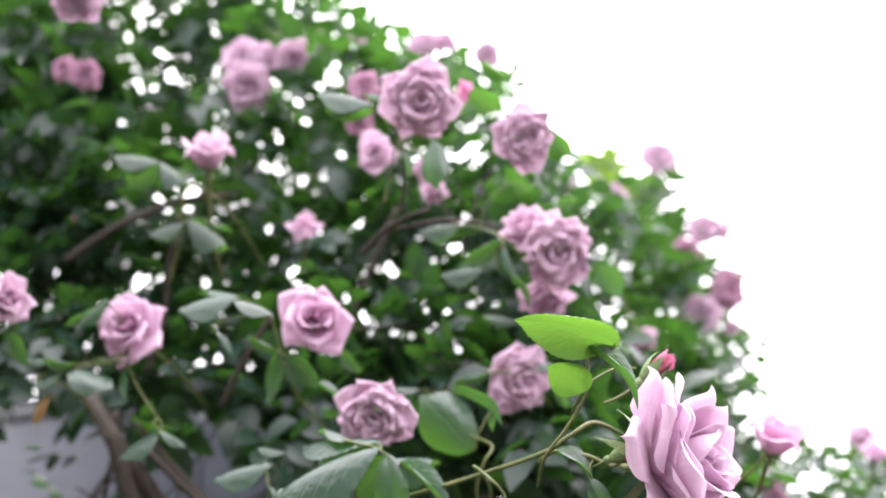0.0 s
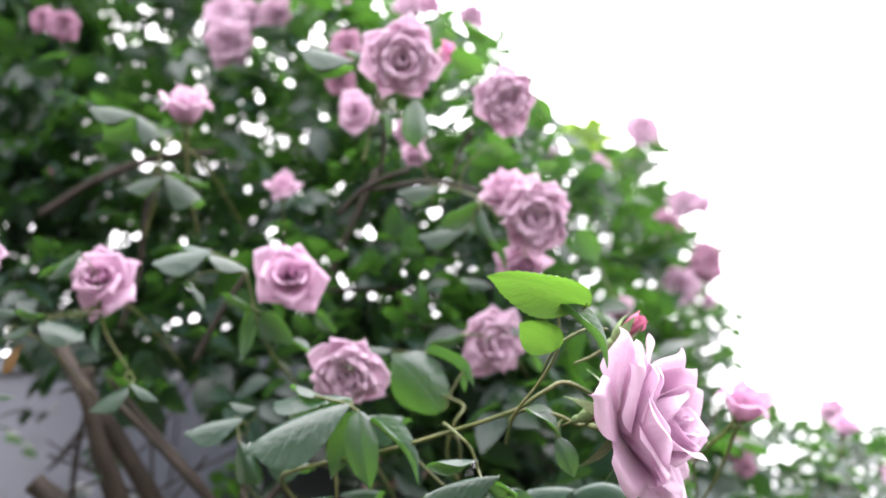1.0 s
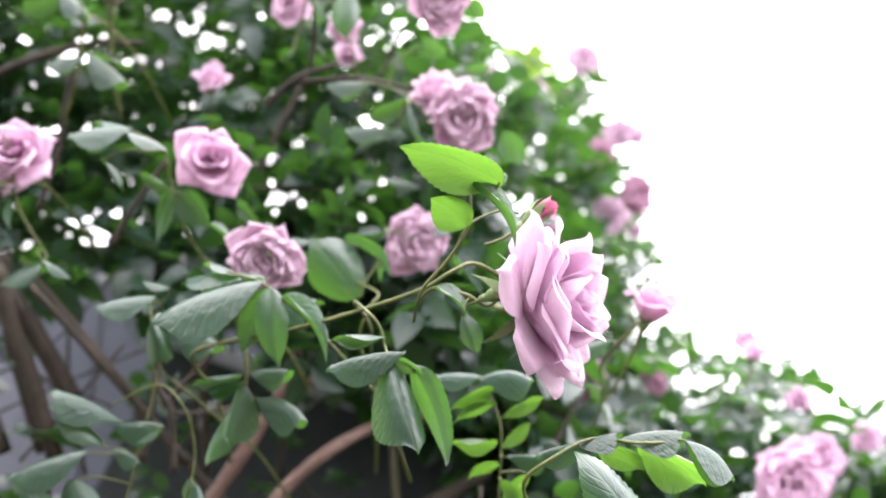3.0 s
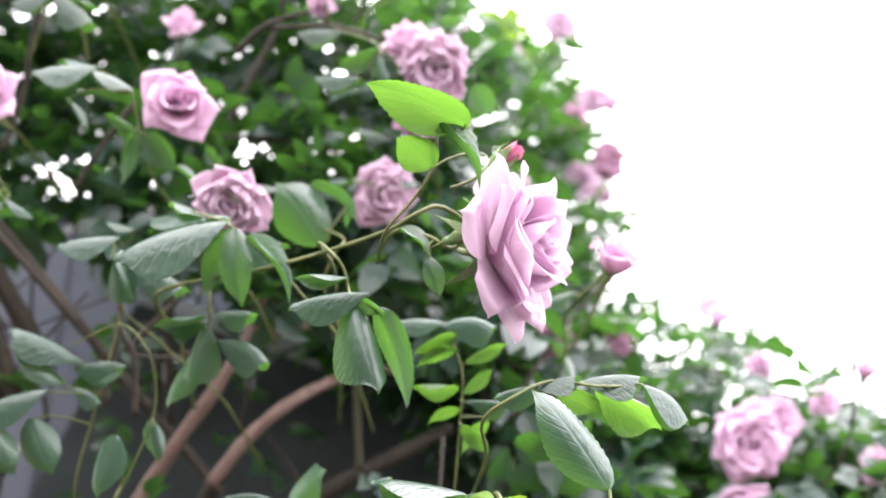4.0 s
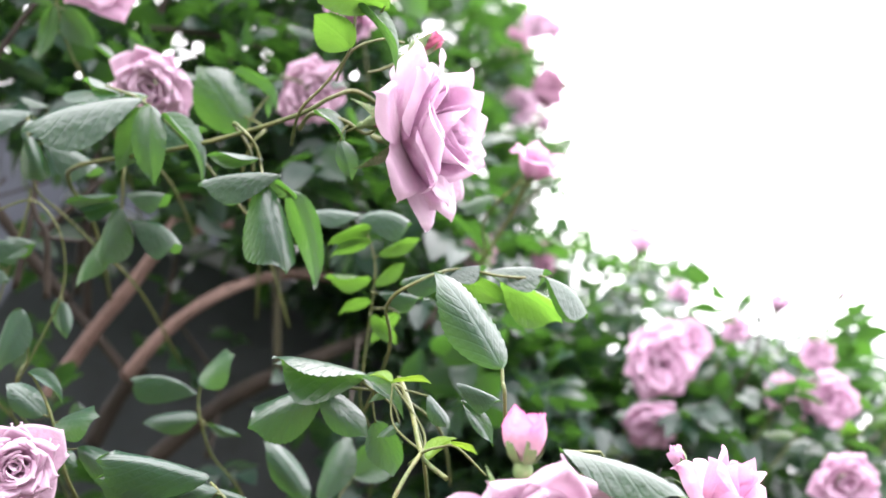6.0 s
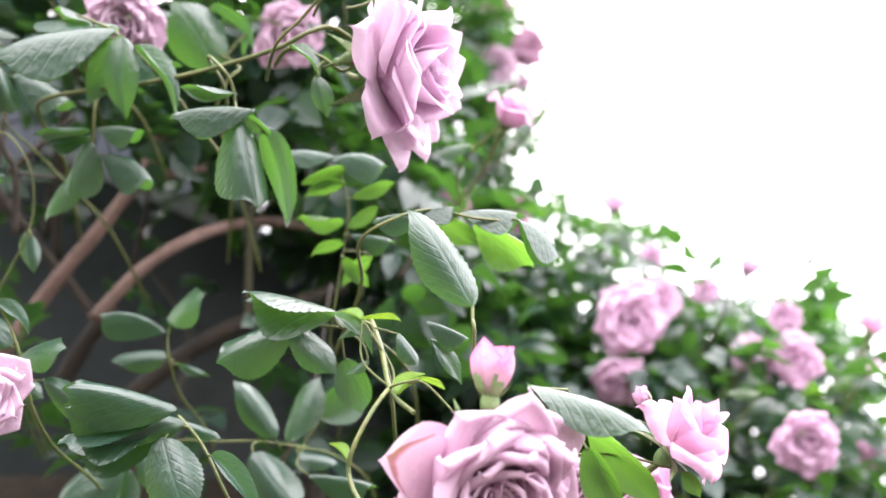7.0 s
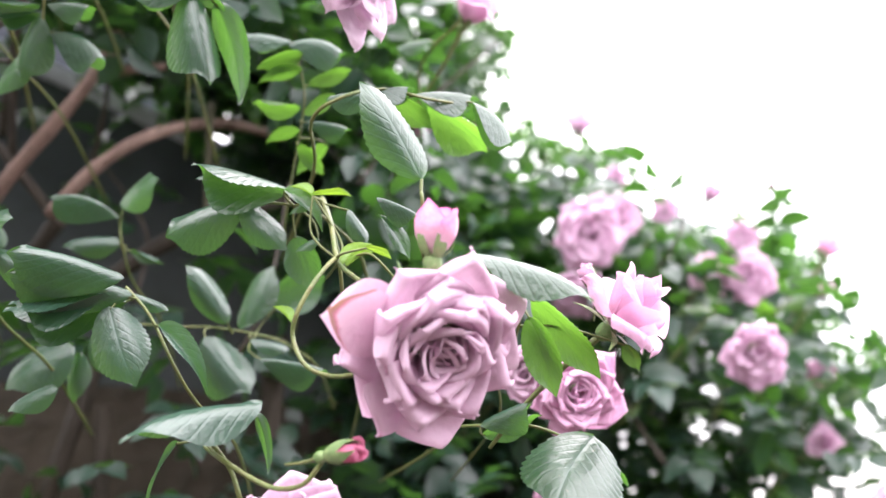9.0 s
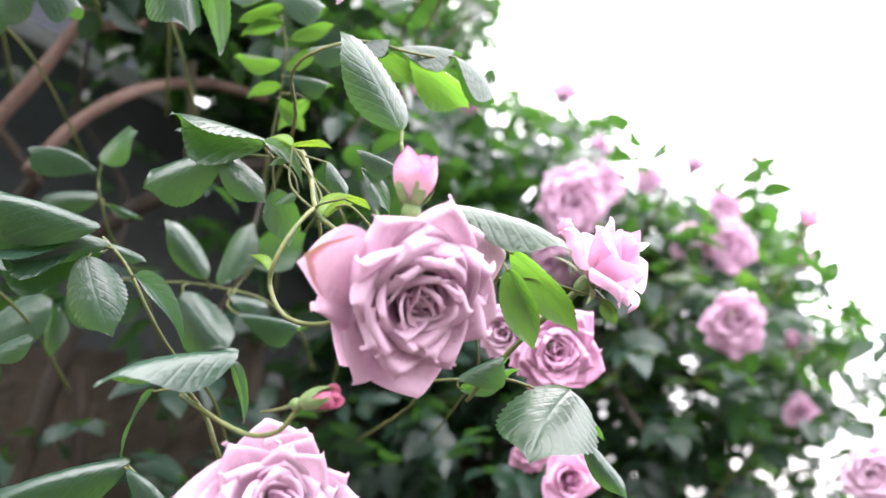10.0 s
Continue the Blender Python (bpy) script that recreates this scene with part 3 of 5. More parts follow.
leaf(s, (-0.160, 0.705, 1.704), (-0.126, 0.722, 1.651), (0.034, -0.613, 0.448), 0.26, 4)
leaf(s, (-0.197, 0.715, 1.727), (-0.239, 0.734, 1.751), (-0.030, 0.541, 1.058), 0.40, 0)
s = shoot("green shoot with grey-green serrated leaves", [(-0.084, 0.669, 1.670), (-0.076, 0.674, 1.660), (-0.073, 0.681, 1.647), (-0.070, 0.674, 1.638)], (0.0020, 0.0013))
leaf(s, (-0.072, 0.678, 1.653), (-0.110, 0.658, 1.645), (-0.030, 0.541, 1.058), 0.26, 0)
leaf(s, (-0.057, 0.675, 1.638), (-0.112, 0.658, 1.622), (0.034, -0.613, 0.448), 0.26, 1)
leaf(s, (-0.070, 0.677, 1.632), (-0.050, 0.688, 1.566), (0.043, -0.775, 0.150), 0.54, 1)
leaf(s, (-0.052, 0.689, 1.632), (-0.031, 0.712, 1.563), (-0.030, 0.541, 1.058), 0.34, 2)
leaf(s, (-0.065, 0.675, 1.636), (-0.046, 0.692, 1.626), (-0.030, 0.541, 1.058), 0.50, 0)
s = shoot("green shoot with grey-green serrated leaves", [(-0.279, 0.836, 1.672), (-0.302, 0.826, 1.691), (-0.308, 0.812, 1.719), (-0.317, 0.814, 1.761)], (0.0020, 0.0014))
leaf(s, (-0.296, 0.779, 1.744), (-0.344, 0.762, 1.728), (0.034, -0.613, 0.448), 0.40, 1)
leaf(s, (-0.290, 0.794, 1.759), (-0.319, 0.790, 1.765), (0.034, -0.613, 0.448), 0.50, 0)
leaf(s, (-0.300, 0.787, 1.726), (-0.290, 0.806, 1.689), (0.043, -0.775, 0.150), 0.55, 3)
leaf(s, (-0.288, 0.798, 1.727), (-0.235, 0.804, 1.699), (0.034, -0.613, 0.448), 0.42, 1)
leaf(s, (-0.196, 0.751, 1.721), (-0.136, 0.756, 1.718), (0.034, -0.613, 0.448), 0.30, 1)
leaf(s, (-0.300, 0.808, 1.729), (-0.261, 0.811, 1.728), (0.034, -0.613, 0.448), 0.40, 0)
s = shoot("green shoot with grey-green serrated leaves", [(-0.205, 0.767, 1.686), (-0.207, 0.779, 1.660), (-0.210, 0.792, 1.634)], (0.0022, 0.0014))
leaf(s, (-0.209, 0.777, 1.665), (-0.252, 0.769, 1.654), (-0.030, 0.541, 1.058), 0.36, 0)
leaf(s, (-0.209, 0.780, 1.659), (-0.246, 0.780, 1.654), (-0.030, 0.541, 1.058), 0.30, 1)
leaf(s, (-0.204, 0.777, 1.666), (-0.163, 0.770, 1.662), (0.034, -0.613, 0.448), 0.42, 1)
leaf(s, (-0.209, 0.781, 1.656), (-0.221, 0.793, 1.607), (0.043, -0.775, 0.150), 0.62, 1)
leaf(s, (-0.200, 0.786, 1.647), (-0.152, 0.779, 1.620), (0.034, -0.613, 0.448), 0.36, 3)
leaf(s, (-0.226, 0.810, 1.640), (-0.253, 0.828, 1.600), (0.043, -0.775, 0.150), 0.60, 0)
s = shoot("shoot with a large dark green leaf", [(-0.104, 0.789, 1.723), (-0.095, 0.792, 1.740), (-0.116, 0.795, 1.754)], (0.0020, 0.0014))
leaf(s, (-0.115, 0.802, 1.740), (-0.154, 0.766, 1.787), (0.043, -0.775, -0.550), 0.72, 0)
leaf(s, (-0.127, 0.786, 1.795), (-0.085, 0.795, 1.758), (0.006, -0.108, 0.928), 0.34, 4)
leaf(s, (-0.088, 0.795, 1.781), (-0.095, 0.806, 1.758), (0.043, -0.775, 0.150), 0.40, 2)
s = shoot("crooked pale green twig with small leaves", [(-0.299, 0.845, 1.512), (-0.281, 0.831, 1.543), (-0.259, 0.812, 1.586), (-0.255, 0.797, 1.617), (-0.263, 0.784, 1.643), (-0.288, 0.785, 1.663), (-0.333, 0.799, 1.651)], (0.0016, 0.0011))
leaf(s, (-0.253, 0.804, 1.579), (-0.251, 0.818, 1.550), (0.034, -0.613, 0.448), 0.40, 0)
s = shoot("green shoot with grey-green serrated leaves", [(-0.349, 0.880, 1.548), (-0.330, 0.855, 1.604), (-0.307, 0.825, 1.669), (-0.303, 0.816, 1.688)], (0.0018, 0.0013))
leaf(s, (-0.339, 0.834, 1.646), (-0.392, 0.799, 1.667), (0.034, -0.613, 0.448), 0.40, 1)
leaf(s, (-0.347, 0.836, 1.642), (-0.296, 0.829, 1.638), (0.034, -0.613, 0.448), 0.32, 1)
leaf(s, (-0.351, 0.832, 1.625), (-0.400, 0.814, 1.658), (0.034, -0.613, 0.448), 0.45, 0)
leaf(s, (-0.343, 0.834, 1.623), (-0.318, 0.842, 1.608), (0.034, -0.613, 0.448), 0.45, 3)
leaf(s, (-0.357, 0.815, 1.615), (-0.417, 0.801, 1.589), (0.034, -0.613, 0.448), 0.40, 1)
leaf(s, (-0.373, 0.824, 1.593), (-0.355, 0.847, 1.548), (0.043, -0.775, 0.150), 0.60, 0)
leaf(s, (-0.402, 0.804, 1.584), (-0.378, 0.825, 1.544), (0.043, -0.775, 0.150), 0.55, 0)
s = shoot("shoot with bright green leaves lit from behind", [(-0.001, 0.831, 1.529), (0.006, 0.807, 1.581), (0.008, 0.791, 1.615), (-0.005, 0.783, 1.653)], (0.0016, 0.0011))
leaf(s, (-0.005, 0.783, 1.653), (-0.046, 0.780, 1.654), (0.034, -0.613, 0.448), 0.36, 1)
leaf(s, (0.005, 0.778, 1.641), (-0.032, 0.783, 1.626), (-0.030, 0.541, 1.058), 0.50, 0, BACKLIT_LEAVES)
leaf(s, (0.006, 0.784, 1.630), (-0.030, 0.788, 1.616), (-0.030, 0.541, 1.058), 0.42, 2, BACKLIT_LEAVES)
leaf(s, (0.011, 0.789, 1.619), (0.047, 0.784, 1.633), (-0.030, 0.541, 1.058), 0.45, 0, BACKLIT_LEAVES)
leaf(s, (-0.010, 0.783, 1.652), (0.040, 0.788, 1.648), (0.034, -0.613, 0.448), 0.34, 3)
leaf(s, (0.005, 0.798, 1.600), (-0.034, 0.795, 1.601), (-0.030, 0.541, 1.058), 0.52, 1, BACKLIT_LEAVES)
leaf(s, (0.009, 0.800, 1.596), (0.034, 0.792, 1.614), (-0.030, 0.541, 1.058), 0.50, 0, BACKLIT_LEAVES)
leaf(s, (0.006, 0.805, 1.585), (-0.023, 0.819, 1.575), (-0.030, 0.541, 1.058), 0.40, 2, BACKLIT_LEAVES)
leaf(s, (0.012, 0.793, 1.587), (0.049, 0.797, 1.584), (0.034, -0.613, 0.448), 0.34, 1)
leaf(s, (0.006, 0.801, 1.570), (0.028, 0.813, 1.548), (-0.030, 0.541, 1.058), 0.50, 0, BACKLIT_LEAVES)
leaf(s, (0.030, 0.811, 1.576), (0.005, 0.822, 1.549), (-0.030, 0.541, 1.058), 0.40, 2, BACKLIT_LEAVES)
s = shoot("shoot with a large pale-veined leaf hanging down", [(0.101, 0.615, 1.465), (0.100, 0.617, 1.473), (0.100, 0.618, 1.481)], (0.0022, 0.0014))
leaf(s, (0.100, 0.618, 1.481), (0.057, 0.621, 1.546), (0.009, -0.782, 0.162), 0.42, 0)
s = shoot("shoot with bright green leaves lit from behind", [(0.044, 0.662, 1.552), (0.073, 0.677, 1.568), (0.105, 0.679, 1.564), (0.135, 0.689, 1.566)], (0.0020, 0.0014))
leaf(s, (0.107, 0.698, 1.570), (0.153, 0.712, 1.539), (-0.006, 0.546, 1.049), 0.55, 1, BACKLIT_LEAVES)
leaf(s, (0.077, 0.679, 1.564), (0.110, 0.698, 1.549), (-0.006, 0.546, 1.049), 0.55, 0, BACKLIT_LEAVES)
leaf(s, (0.073, 0.679, 1.565), (0.033, 0.681, 1.558), (0.007, -0.618, 0.457), 0.34, 1)
leaf(s, (0.061, 0.679, 1.563), (0.095, 0.677, 1.570), (0.001, -0.109, 0.930), 0.25, 1)
leaf(s, (0.137, 0.679, 1.565), (0.169, 0.693, 1.537), (0.001, -0.109, 0.930), 0.30, 3)
leaf(s, (0.094, 0.687, 1.569), (0.143, 0.687, 1.570), (0.001, -0.109, 0.930), 0.20, 1)
s = shoot("green shoot with grey-green serrated leaves", [(0.053, 0.683, 1.427), (0.049, 0.675, 1.448), (0.039, 0.675, 1.474), (0.031, 0.682, 1.485), (-0.009, 0.720, 1.499)], (0.0020, 0.0016))
leaf(s, (0.031, 0.682, 1.485), (0.013, 0.687, 1.472), (-0.007, -0.630, 0.485), 0.30, 0)
leaf(s, (0.012, 0.700, 1.493), (-0.053, 0.676, 1.501), (0.006, 0.556, 1.025), 0.40, 1)
leaf(s, (-0.009, 0.711, 1.495), (-0.043, 0.717, 1.506), (0.006, 0.556, 1.025), 0.40, 0)
s = shoot("green shoot with grey-green serrated leaves", [(0.016, 0.703, 1.485), (-0.017, 0.713, 1.489), (-0.044, 0.733, 1.495)], (0.0018, 0.0012))
leaf(s, (-0.021, 0.714, 1.487), (-0.073, 0.714, 1.460), (-0.009, -0.797, 0.197), 0.66, 1)
leaf(s, (-0.022, 0.703, 1.487), (0.013, 0.706, 1.452), (-0.009, -0.797, 0.197), 0.50, 0)
leaf(s, (0.009, 0.681, 1.489), (0.038, 0.681, 1.460), (-0.007, -0.630, 0.485), 0.36, 4)
leaf(s, (-0.026, 0.717, 1.506), (-0.001, 0.720, 1.498), (0.006, 0.556, 1.025), 0.30, 0)
leaf(s, (-0.045, 0.735, 1.515), (-0.062, 0.737, 1.511), (-0.007, -0.630, 0.485), 0.40, 0)
leaf(s, (0.017, 0.712, 1.465), (0.031, 0.726, 1.428), (0.010, 0.880, 0.657), 0.62, 0)
leaf(s, (0.073, 0.661, 1.481), (0.103, 0.656, 1.468), (-0.007, -0.630, 0.485), 0.36, 1)
leaf(s, (0.075, 0.665, 1.471), (0.098, 0.676, 1.443), (-0.007, -0.630, 0.485), 0.38, 2)
leaf(s, (0.054, 0.674, 1.476), (0.069, 0.683, 1.455), (-0.007, -0.630, 0.485), 0.55, 0)
leaf(s, (0.035, 0.702, 1.462), (0.019, 0.706, 1.452), (-0.007, -0.630, 0.485), 0.50, 0)
s = shoot("green shoot with grey-green serrated leaves", [(-0.144, 0.875, 1.491), (-0.147, 0.868, 1.509), (-0.144, 0.861, 1.528)], (0.0018, 0.0012))
leaf(s, (-0.147, 0.865, 1.516), (-0.201, 0.842, 1.522), (-0.007, -0.630, 0.485), 0.30, 3)
leaf(s, (-0.147, 0.861, 1.528), (-0.111, 0.833, 1.542), (-0.009, -0.797, 0.197), 0.78, 0)
leaf(s, (-0.151, 0.894, 1.499), (-0.202, 0.897, 1.494), (-0.009, -0.797, 0.197), 0.46, 0)
leaf(s, (-0.143, 0.896, 1.494), (-0.112, 0.900, 1.483), (0.006, 0.556, 1.025), 0.30, 0)
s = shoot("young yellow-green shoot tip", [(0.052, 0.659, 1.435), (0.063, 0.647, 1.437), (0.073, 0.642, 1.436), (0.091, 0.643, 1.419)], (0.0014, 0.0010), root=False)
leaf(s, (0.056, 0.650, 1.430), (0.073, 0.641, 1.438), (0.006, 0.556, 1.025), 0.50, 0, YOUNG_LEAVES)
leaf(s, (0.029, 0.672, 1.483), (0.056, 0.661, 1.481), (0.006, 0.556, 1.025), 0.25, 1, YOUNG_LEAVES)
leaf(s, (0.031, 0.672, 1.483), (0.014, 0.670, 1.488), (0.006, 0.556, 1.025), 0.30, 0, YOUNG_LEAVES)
s = shoot("green shoot with grey-green serrated leaves", [(-0.055, 0.705, 1.368), (-0.075, 0.706, 1.401), (-0.094, 0.711, 1.420), (-0.090, 0.712, 1.417)], (0.0018, 0.0012))
leaf(s, (-0.089, 0.703, 1.413), (-0.161, 0.674, 1.418), (-0.050, -0.815, 0.251), 0.42, 1)
leaf(s, (-0.094, 0.720, 1.412), (-0.173, 0.712, 1.400), (0.035, 0.569, 0.988), 0.24, 1)
leaf(s, (-0.100, 0.696, 1.404), (-0.077, 0.701, 1.352), (-0.050, -0.815, 0.251), 0.66, 0)
leaf(s, (-0.067, 0.697, 1.394), (-0.030, 0.700, 1.348), (-0.039, -0.645, 0.527), 0.24, 4)
leaf(s, (-0.090, 0.712, 1.417), (-0.064, 0.714, 1.406), (-0.039, -0.645, 0.527), 0.36, 0)
s = shoot("green shoot with grey-green serrated leaves", [(-0.022, 0.876, 1.421), (-0.061, 0.877, 1.425), (-0.090, 0.879, 1.424)], (0.0018, 0.0012))
leaf(s, (-0.044, 0.855, 1.425), (-0.082, 0.842, 1.471), (-0.050, -0.815, 0.251), 0.42, 0)
leaf(s, (-0.037, 0.875, 1.425), (-0.012, 0.876, 1.483), (-0.050, -0.815, 0.251), 0.46, 0)
leaf(s, (-0.063, 0.860, 1.413), (-0.021, 0.861, 1.368), (-0.050, -0.815, 0.251), 0.71, 1)
leaf(s, (-0.011, 0.897, 1.449), (0.033, 0.885, 1.479), (0.055, 0.901, 0.597), 0.70, 0)
leaf(s, (-0.026, 0.867, 1.415), (0.008, 0.868, 1.407), (-0.039, -0.645, 0.527), 0.50, 0)
leaf(s, (-0.171, 0.870, 1.401), (-0.223, 0.875, 1.363), (-0.050, -0.815, 0.251), 0.71, 0)
leaf(s, (-0.172, 0.892, 1.399), (-0.175, 0.906, 1.357), (-0.039, -0.645, 0.527), 0.50, 0)
leaf(s, (-0.158, 0.876, 1.412), (-0.139, 0.886, 1.380), (-0.050, -0.815, 0.251), 0.60, 0)
leaf(s, (-0.272, 0.922, 1.517), (-0.271, 0.932, 1.488), (-0.050, -0.815, 0.251), 0.60, 0)
leaf(s, (-0.013, 0.842, 1.394), (0.043, 0.841, 1.387), (-0.039, -0.645, 0.527), 0.30, 1)
s = shoot("green shoot with grey-green serrated leaves", [(-0.208, 0.753, 1.427), (-0.215, 0.745, 1.450), (-0.224, 0.735, 1.477), (-0.235, 0.728, 1.497)], (0.0020, 0.0013))
leaf(s, (-0.226, 0.738, 1.470), (-0.255, 0.730, 1.492), (-0.019, -0.804, 0.217), 0.60, 0)
leaf(s, (-0.239, 0.726, 1.500), (-0.217, 0.744, 1.480), (-0.015, -0.636, 0.500), 0.36, 4)
leaf(s, (-0.217, 0.739, 1.466), (-0.179, 0.716, 1.466), (-0.019, -0.804, 0.217), 0.65, 0)
leaf(s, (-0.229, 0.755, 1.452), (-0.205, 0.760, 1.437), (-0.019, -0.804, 0.217), 0.60, 0)
leaf(s, (-0.197, 0.735, 1.447), (-0.158, 0.730, 1.429), (-0.019, -0.804, 0.217), 0.55, 1)
leaf(s, (-0.262, 0.833, 1.561), (-0.266, 0.822, 1.588), (-0.019, -0.804, 0.217), 0.55, 0)
s = shoot("green shoot with grey-green serrated leaves", [(-0.291, 0.828, 1.519), (-0.288, 0.833, 1.533), (-0.286, 0.830, 1.540)], (0.0014, 0.0010))
leaf(s, (-0.279, 0.788, 1.567), (-0.296, 0.806, 1.519), (-0.019, -0.804, 0.217), 0.55, 0)
leaf(s, (-0.312, 0.812, 1.619), (-0.288, 0.808, 1.629), (-0.015, -0.636, 0.500), 0.40, 0)
leaf(s, (-0.312, 0.805, 1.637), (-0.285, 0.807, 1.631), (-0.015, -0.636, 0.500), 0.30, 0)
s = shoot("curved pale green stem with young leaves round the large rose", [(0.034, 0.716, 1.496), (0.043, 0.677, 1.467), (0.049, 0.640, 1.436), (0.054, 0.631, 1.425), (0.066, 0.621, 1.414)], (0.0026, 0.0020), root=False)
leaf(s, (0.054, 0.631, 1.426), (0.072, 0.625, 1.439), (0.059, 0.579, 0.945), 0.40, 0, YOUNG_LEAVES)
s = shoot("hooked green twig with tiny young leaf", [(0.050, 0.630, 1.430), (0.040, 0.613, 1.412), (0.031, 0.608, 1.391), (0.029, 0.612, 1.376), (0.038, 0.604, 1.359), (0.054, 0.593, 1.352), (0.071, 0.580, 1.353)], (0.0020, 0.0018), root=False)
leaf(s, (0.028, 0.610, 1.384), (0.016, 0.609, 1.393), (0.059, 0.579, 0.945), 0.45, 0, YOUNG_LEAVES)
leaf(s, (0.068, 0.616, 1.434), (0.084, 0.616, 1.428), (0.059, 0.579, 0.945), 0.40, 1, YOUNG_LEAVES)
s = shoot("shoot with broad serrated leaf and backlit bright undersides", [(0.163, 0.630, 1.385), (0.165, 0.614, 1.403), (0.165, 0.611, 1.416), (0.157, 0.608, 1.429)], (0.0012, 0.0009))
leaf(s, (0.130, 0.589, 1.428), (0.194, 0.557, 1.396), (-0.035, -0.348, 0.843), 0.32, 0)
leaf(s, (0.148, 0.620, 1.431), (0.169, 0.601, 1.407), (0.059, 0.579, 0.945), 0.60, 1, BACKLIT_LEAVES)
leaf(s, (0.170, 0.612, 1.408), (0.214, 0.619, 1.362), (0.059, 0.579, 0.945), 0.40, 0, BACKLIT_LEAVES)
leaf(s, (0.167, 0.604, 1.395), (0.186, 0.614, 1.349), (0.059, 0.579, 0.945), 0.44, 0, BACKLIT_LEAVES)
leaf(s, (0.230, 0.623, 1.385), (0.240, 0.626, 1.370), (0.059, 0.579, 0.945), 0.60, 0, BACKLIT_LEAVES)
leaf(s, (0.143, 0.624, 1.414), (0.164, 0.625, 1.405), (0.059, 0.579, 0.945), 0.50, 1, BACKLIT_LEAVES)
s = shoot("shoot with broad grey-green leaves below the large rose", [(0.151, 0.688, 1.337), (0.175, 0.674, 1.338), (0.199, 0.662, 1.331), (0.219, 0.652, 1.317)], (0.0018, 0.0012))
leaf(s, (0.150, 0.677, 1.336), (0.181, 0.659, 1.351), (-0.067, -0.656, 0.576), 0.50, 1)
leaf(s, (0.153, 0.689, 1.330), (0.191, 0.682, 1.345), (0.059, 0.579, 0.945), 0.45, 0)
leaf(s, (0.215, 0.638, 1.330), (0.184, 0.608, 1.284), (-0.067, -0.656, 0.576), 0.98, 0)
leaf(s, (0.203, 0.662, 1.331), (0.241, 0.654, 1.301), (0.059, 0.579, 0.945), 0.50, 0)
leaf(s, (0.221, 0.633, 1.302), (0.248, 0.628, 1.266), (-0.085, -0.830, 0.312), 0.30, 0)
s = shoot("shoot with a large pale leaf lit from above", [(0.006, 0.638, 1.281), (-0.002, 0.634, 1.300), (-0.016, 0.631, 1.317), (-0.019, 0.631, 1.321)], (0.0026, 0.0016))
leaf(s, (0.014, 0.623, 1.338), (-0.054, 0.581, 1.310), (-0.035, -0.348, 0.843), 0.36, 0)
leaf(s, (0.011, 0.625, 1.332), (0.020, 0.633, 1.298), (0.059, 0.579, 0.945), 0.24, 2)
s = shoot("green bud stalk with twin forks", [(-0.009, 0.622, 1.307), (0.013, 0.612, 1.295), (0.029, 0.600, 1.290), (0.043, 0.592, 1.293), (0.052, 0.588, 1.305)], (0.0022, 0.0018), root=False)
leaf(s, (-0.038, 0.656, 1.316), (-0.054, 0.668, 1.275), (-0.067, -0.656, 0.576), 0.05, 2)
s = shoot("shoot with broad dark leaves low in the bush", [(-0.030, 0.673, 1.246), (-0.045, 0.670, 1.266), (-0.055, 0.669, 1.272)], (0.0020, 0.0014))
leaf(s, (-0.049, 0.668, 1.272), (-0.127, 0.661, 1.242), (-0.085, -0.830, 0.312), 0.40, 1)
leaf(s, (-0.048, 0.658, 1.269), (-0.019, 0.649, 1.246), (-0.067, -0.656, 0.576), 0.40, 3)
leaf(s, (-0.090, 0.680, 1.419), (-0.158, 0.662, 1.429), (-0.085, -0.830, 0.312), 0.44, 1)
leaf(s, (-0.101, 0.695, 1.412), (-0.163, 0.692, 1.401), (0.059, 0.579, 0.945), 0.24, 1)
leaf(s, (-0.141, 0.747, 1.353), (-0.175, 0.755, 1.336), (-0.085, -0.830, 0.312), 0.50, 0)
s = shoot("shoot with grey-green leaves on the hedge", [(-0.425, 0.801, 2.090), (-0.440, 0.834, 2.052), (-0.465, 0.866, 2.013)], (0.0026, 0.0020))
leaf(s, (-0.427, 0.820, 2.060), (-0.467, 0.812, 2.045), (0.091, -0.569, 0.378), 0.35, 1)
leaf(s, (-0.424, 0.819, 2.062), (-0.377, 0.830, 2.022), (0.091, -0.569, 0.378), 0.42, 1)
leaf(s, (-0.424, 0.826, 2.068), (-0.380, 0.842, 2.054), (-0.081, 0.502, 1.119), 0.30, 0)
leaf(s, (-0.442, 0.772, 2.114), (-0.490, 0.751, 2.117), (0.091, -0.569, 0.378), 0.35, 1)
leaf(s, (-0.451, 0.776, 2.122), (-0.488, 0.786, 2.097), (-0.081, 0.502, 1.119), 0.70, 0)
leaf(s, (-0.442, 0.772, 2.114), (-0.412, 0.785, 2.083), (0.091, -0.569, 0.378), 0.45, 1)
leaf(s, (-0.437, 0.784, 2.113), (-0.422, 0.803, 2.087), (0.091, -0.569, 0.378), 0.30, 4)
s = shoot("shoot with grey-green leaves on the hedge", [(-0.296, 0.795, 1.855), (-0.298, 0.783, 1.874), (-0.300, 0.770, 1.893)], (0.0020, 0.0016))
leaf(s, (-0.323, 0.739, 1.902), (-0.374, 0.720, 1.884), (0.091, -0.569, 0.378), 0.42, 1)
leaf(s, (-0.327, 0.746, 1.907), (-0.375, 0.760, 1.925), (-0.081, 0.502, 1.119), 0.30, 0)
leaf(s, (-0.328, 0.739, 1.900), (-0.289, 0.748, 1.879), (0.091, -0.569, 0.378), 0.55, 0)
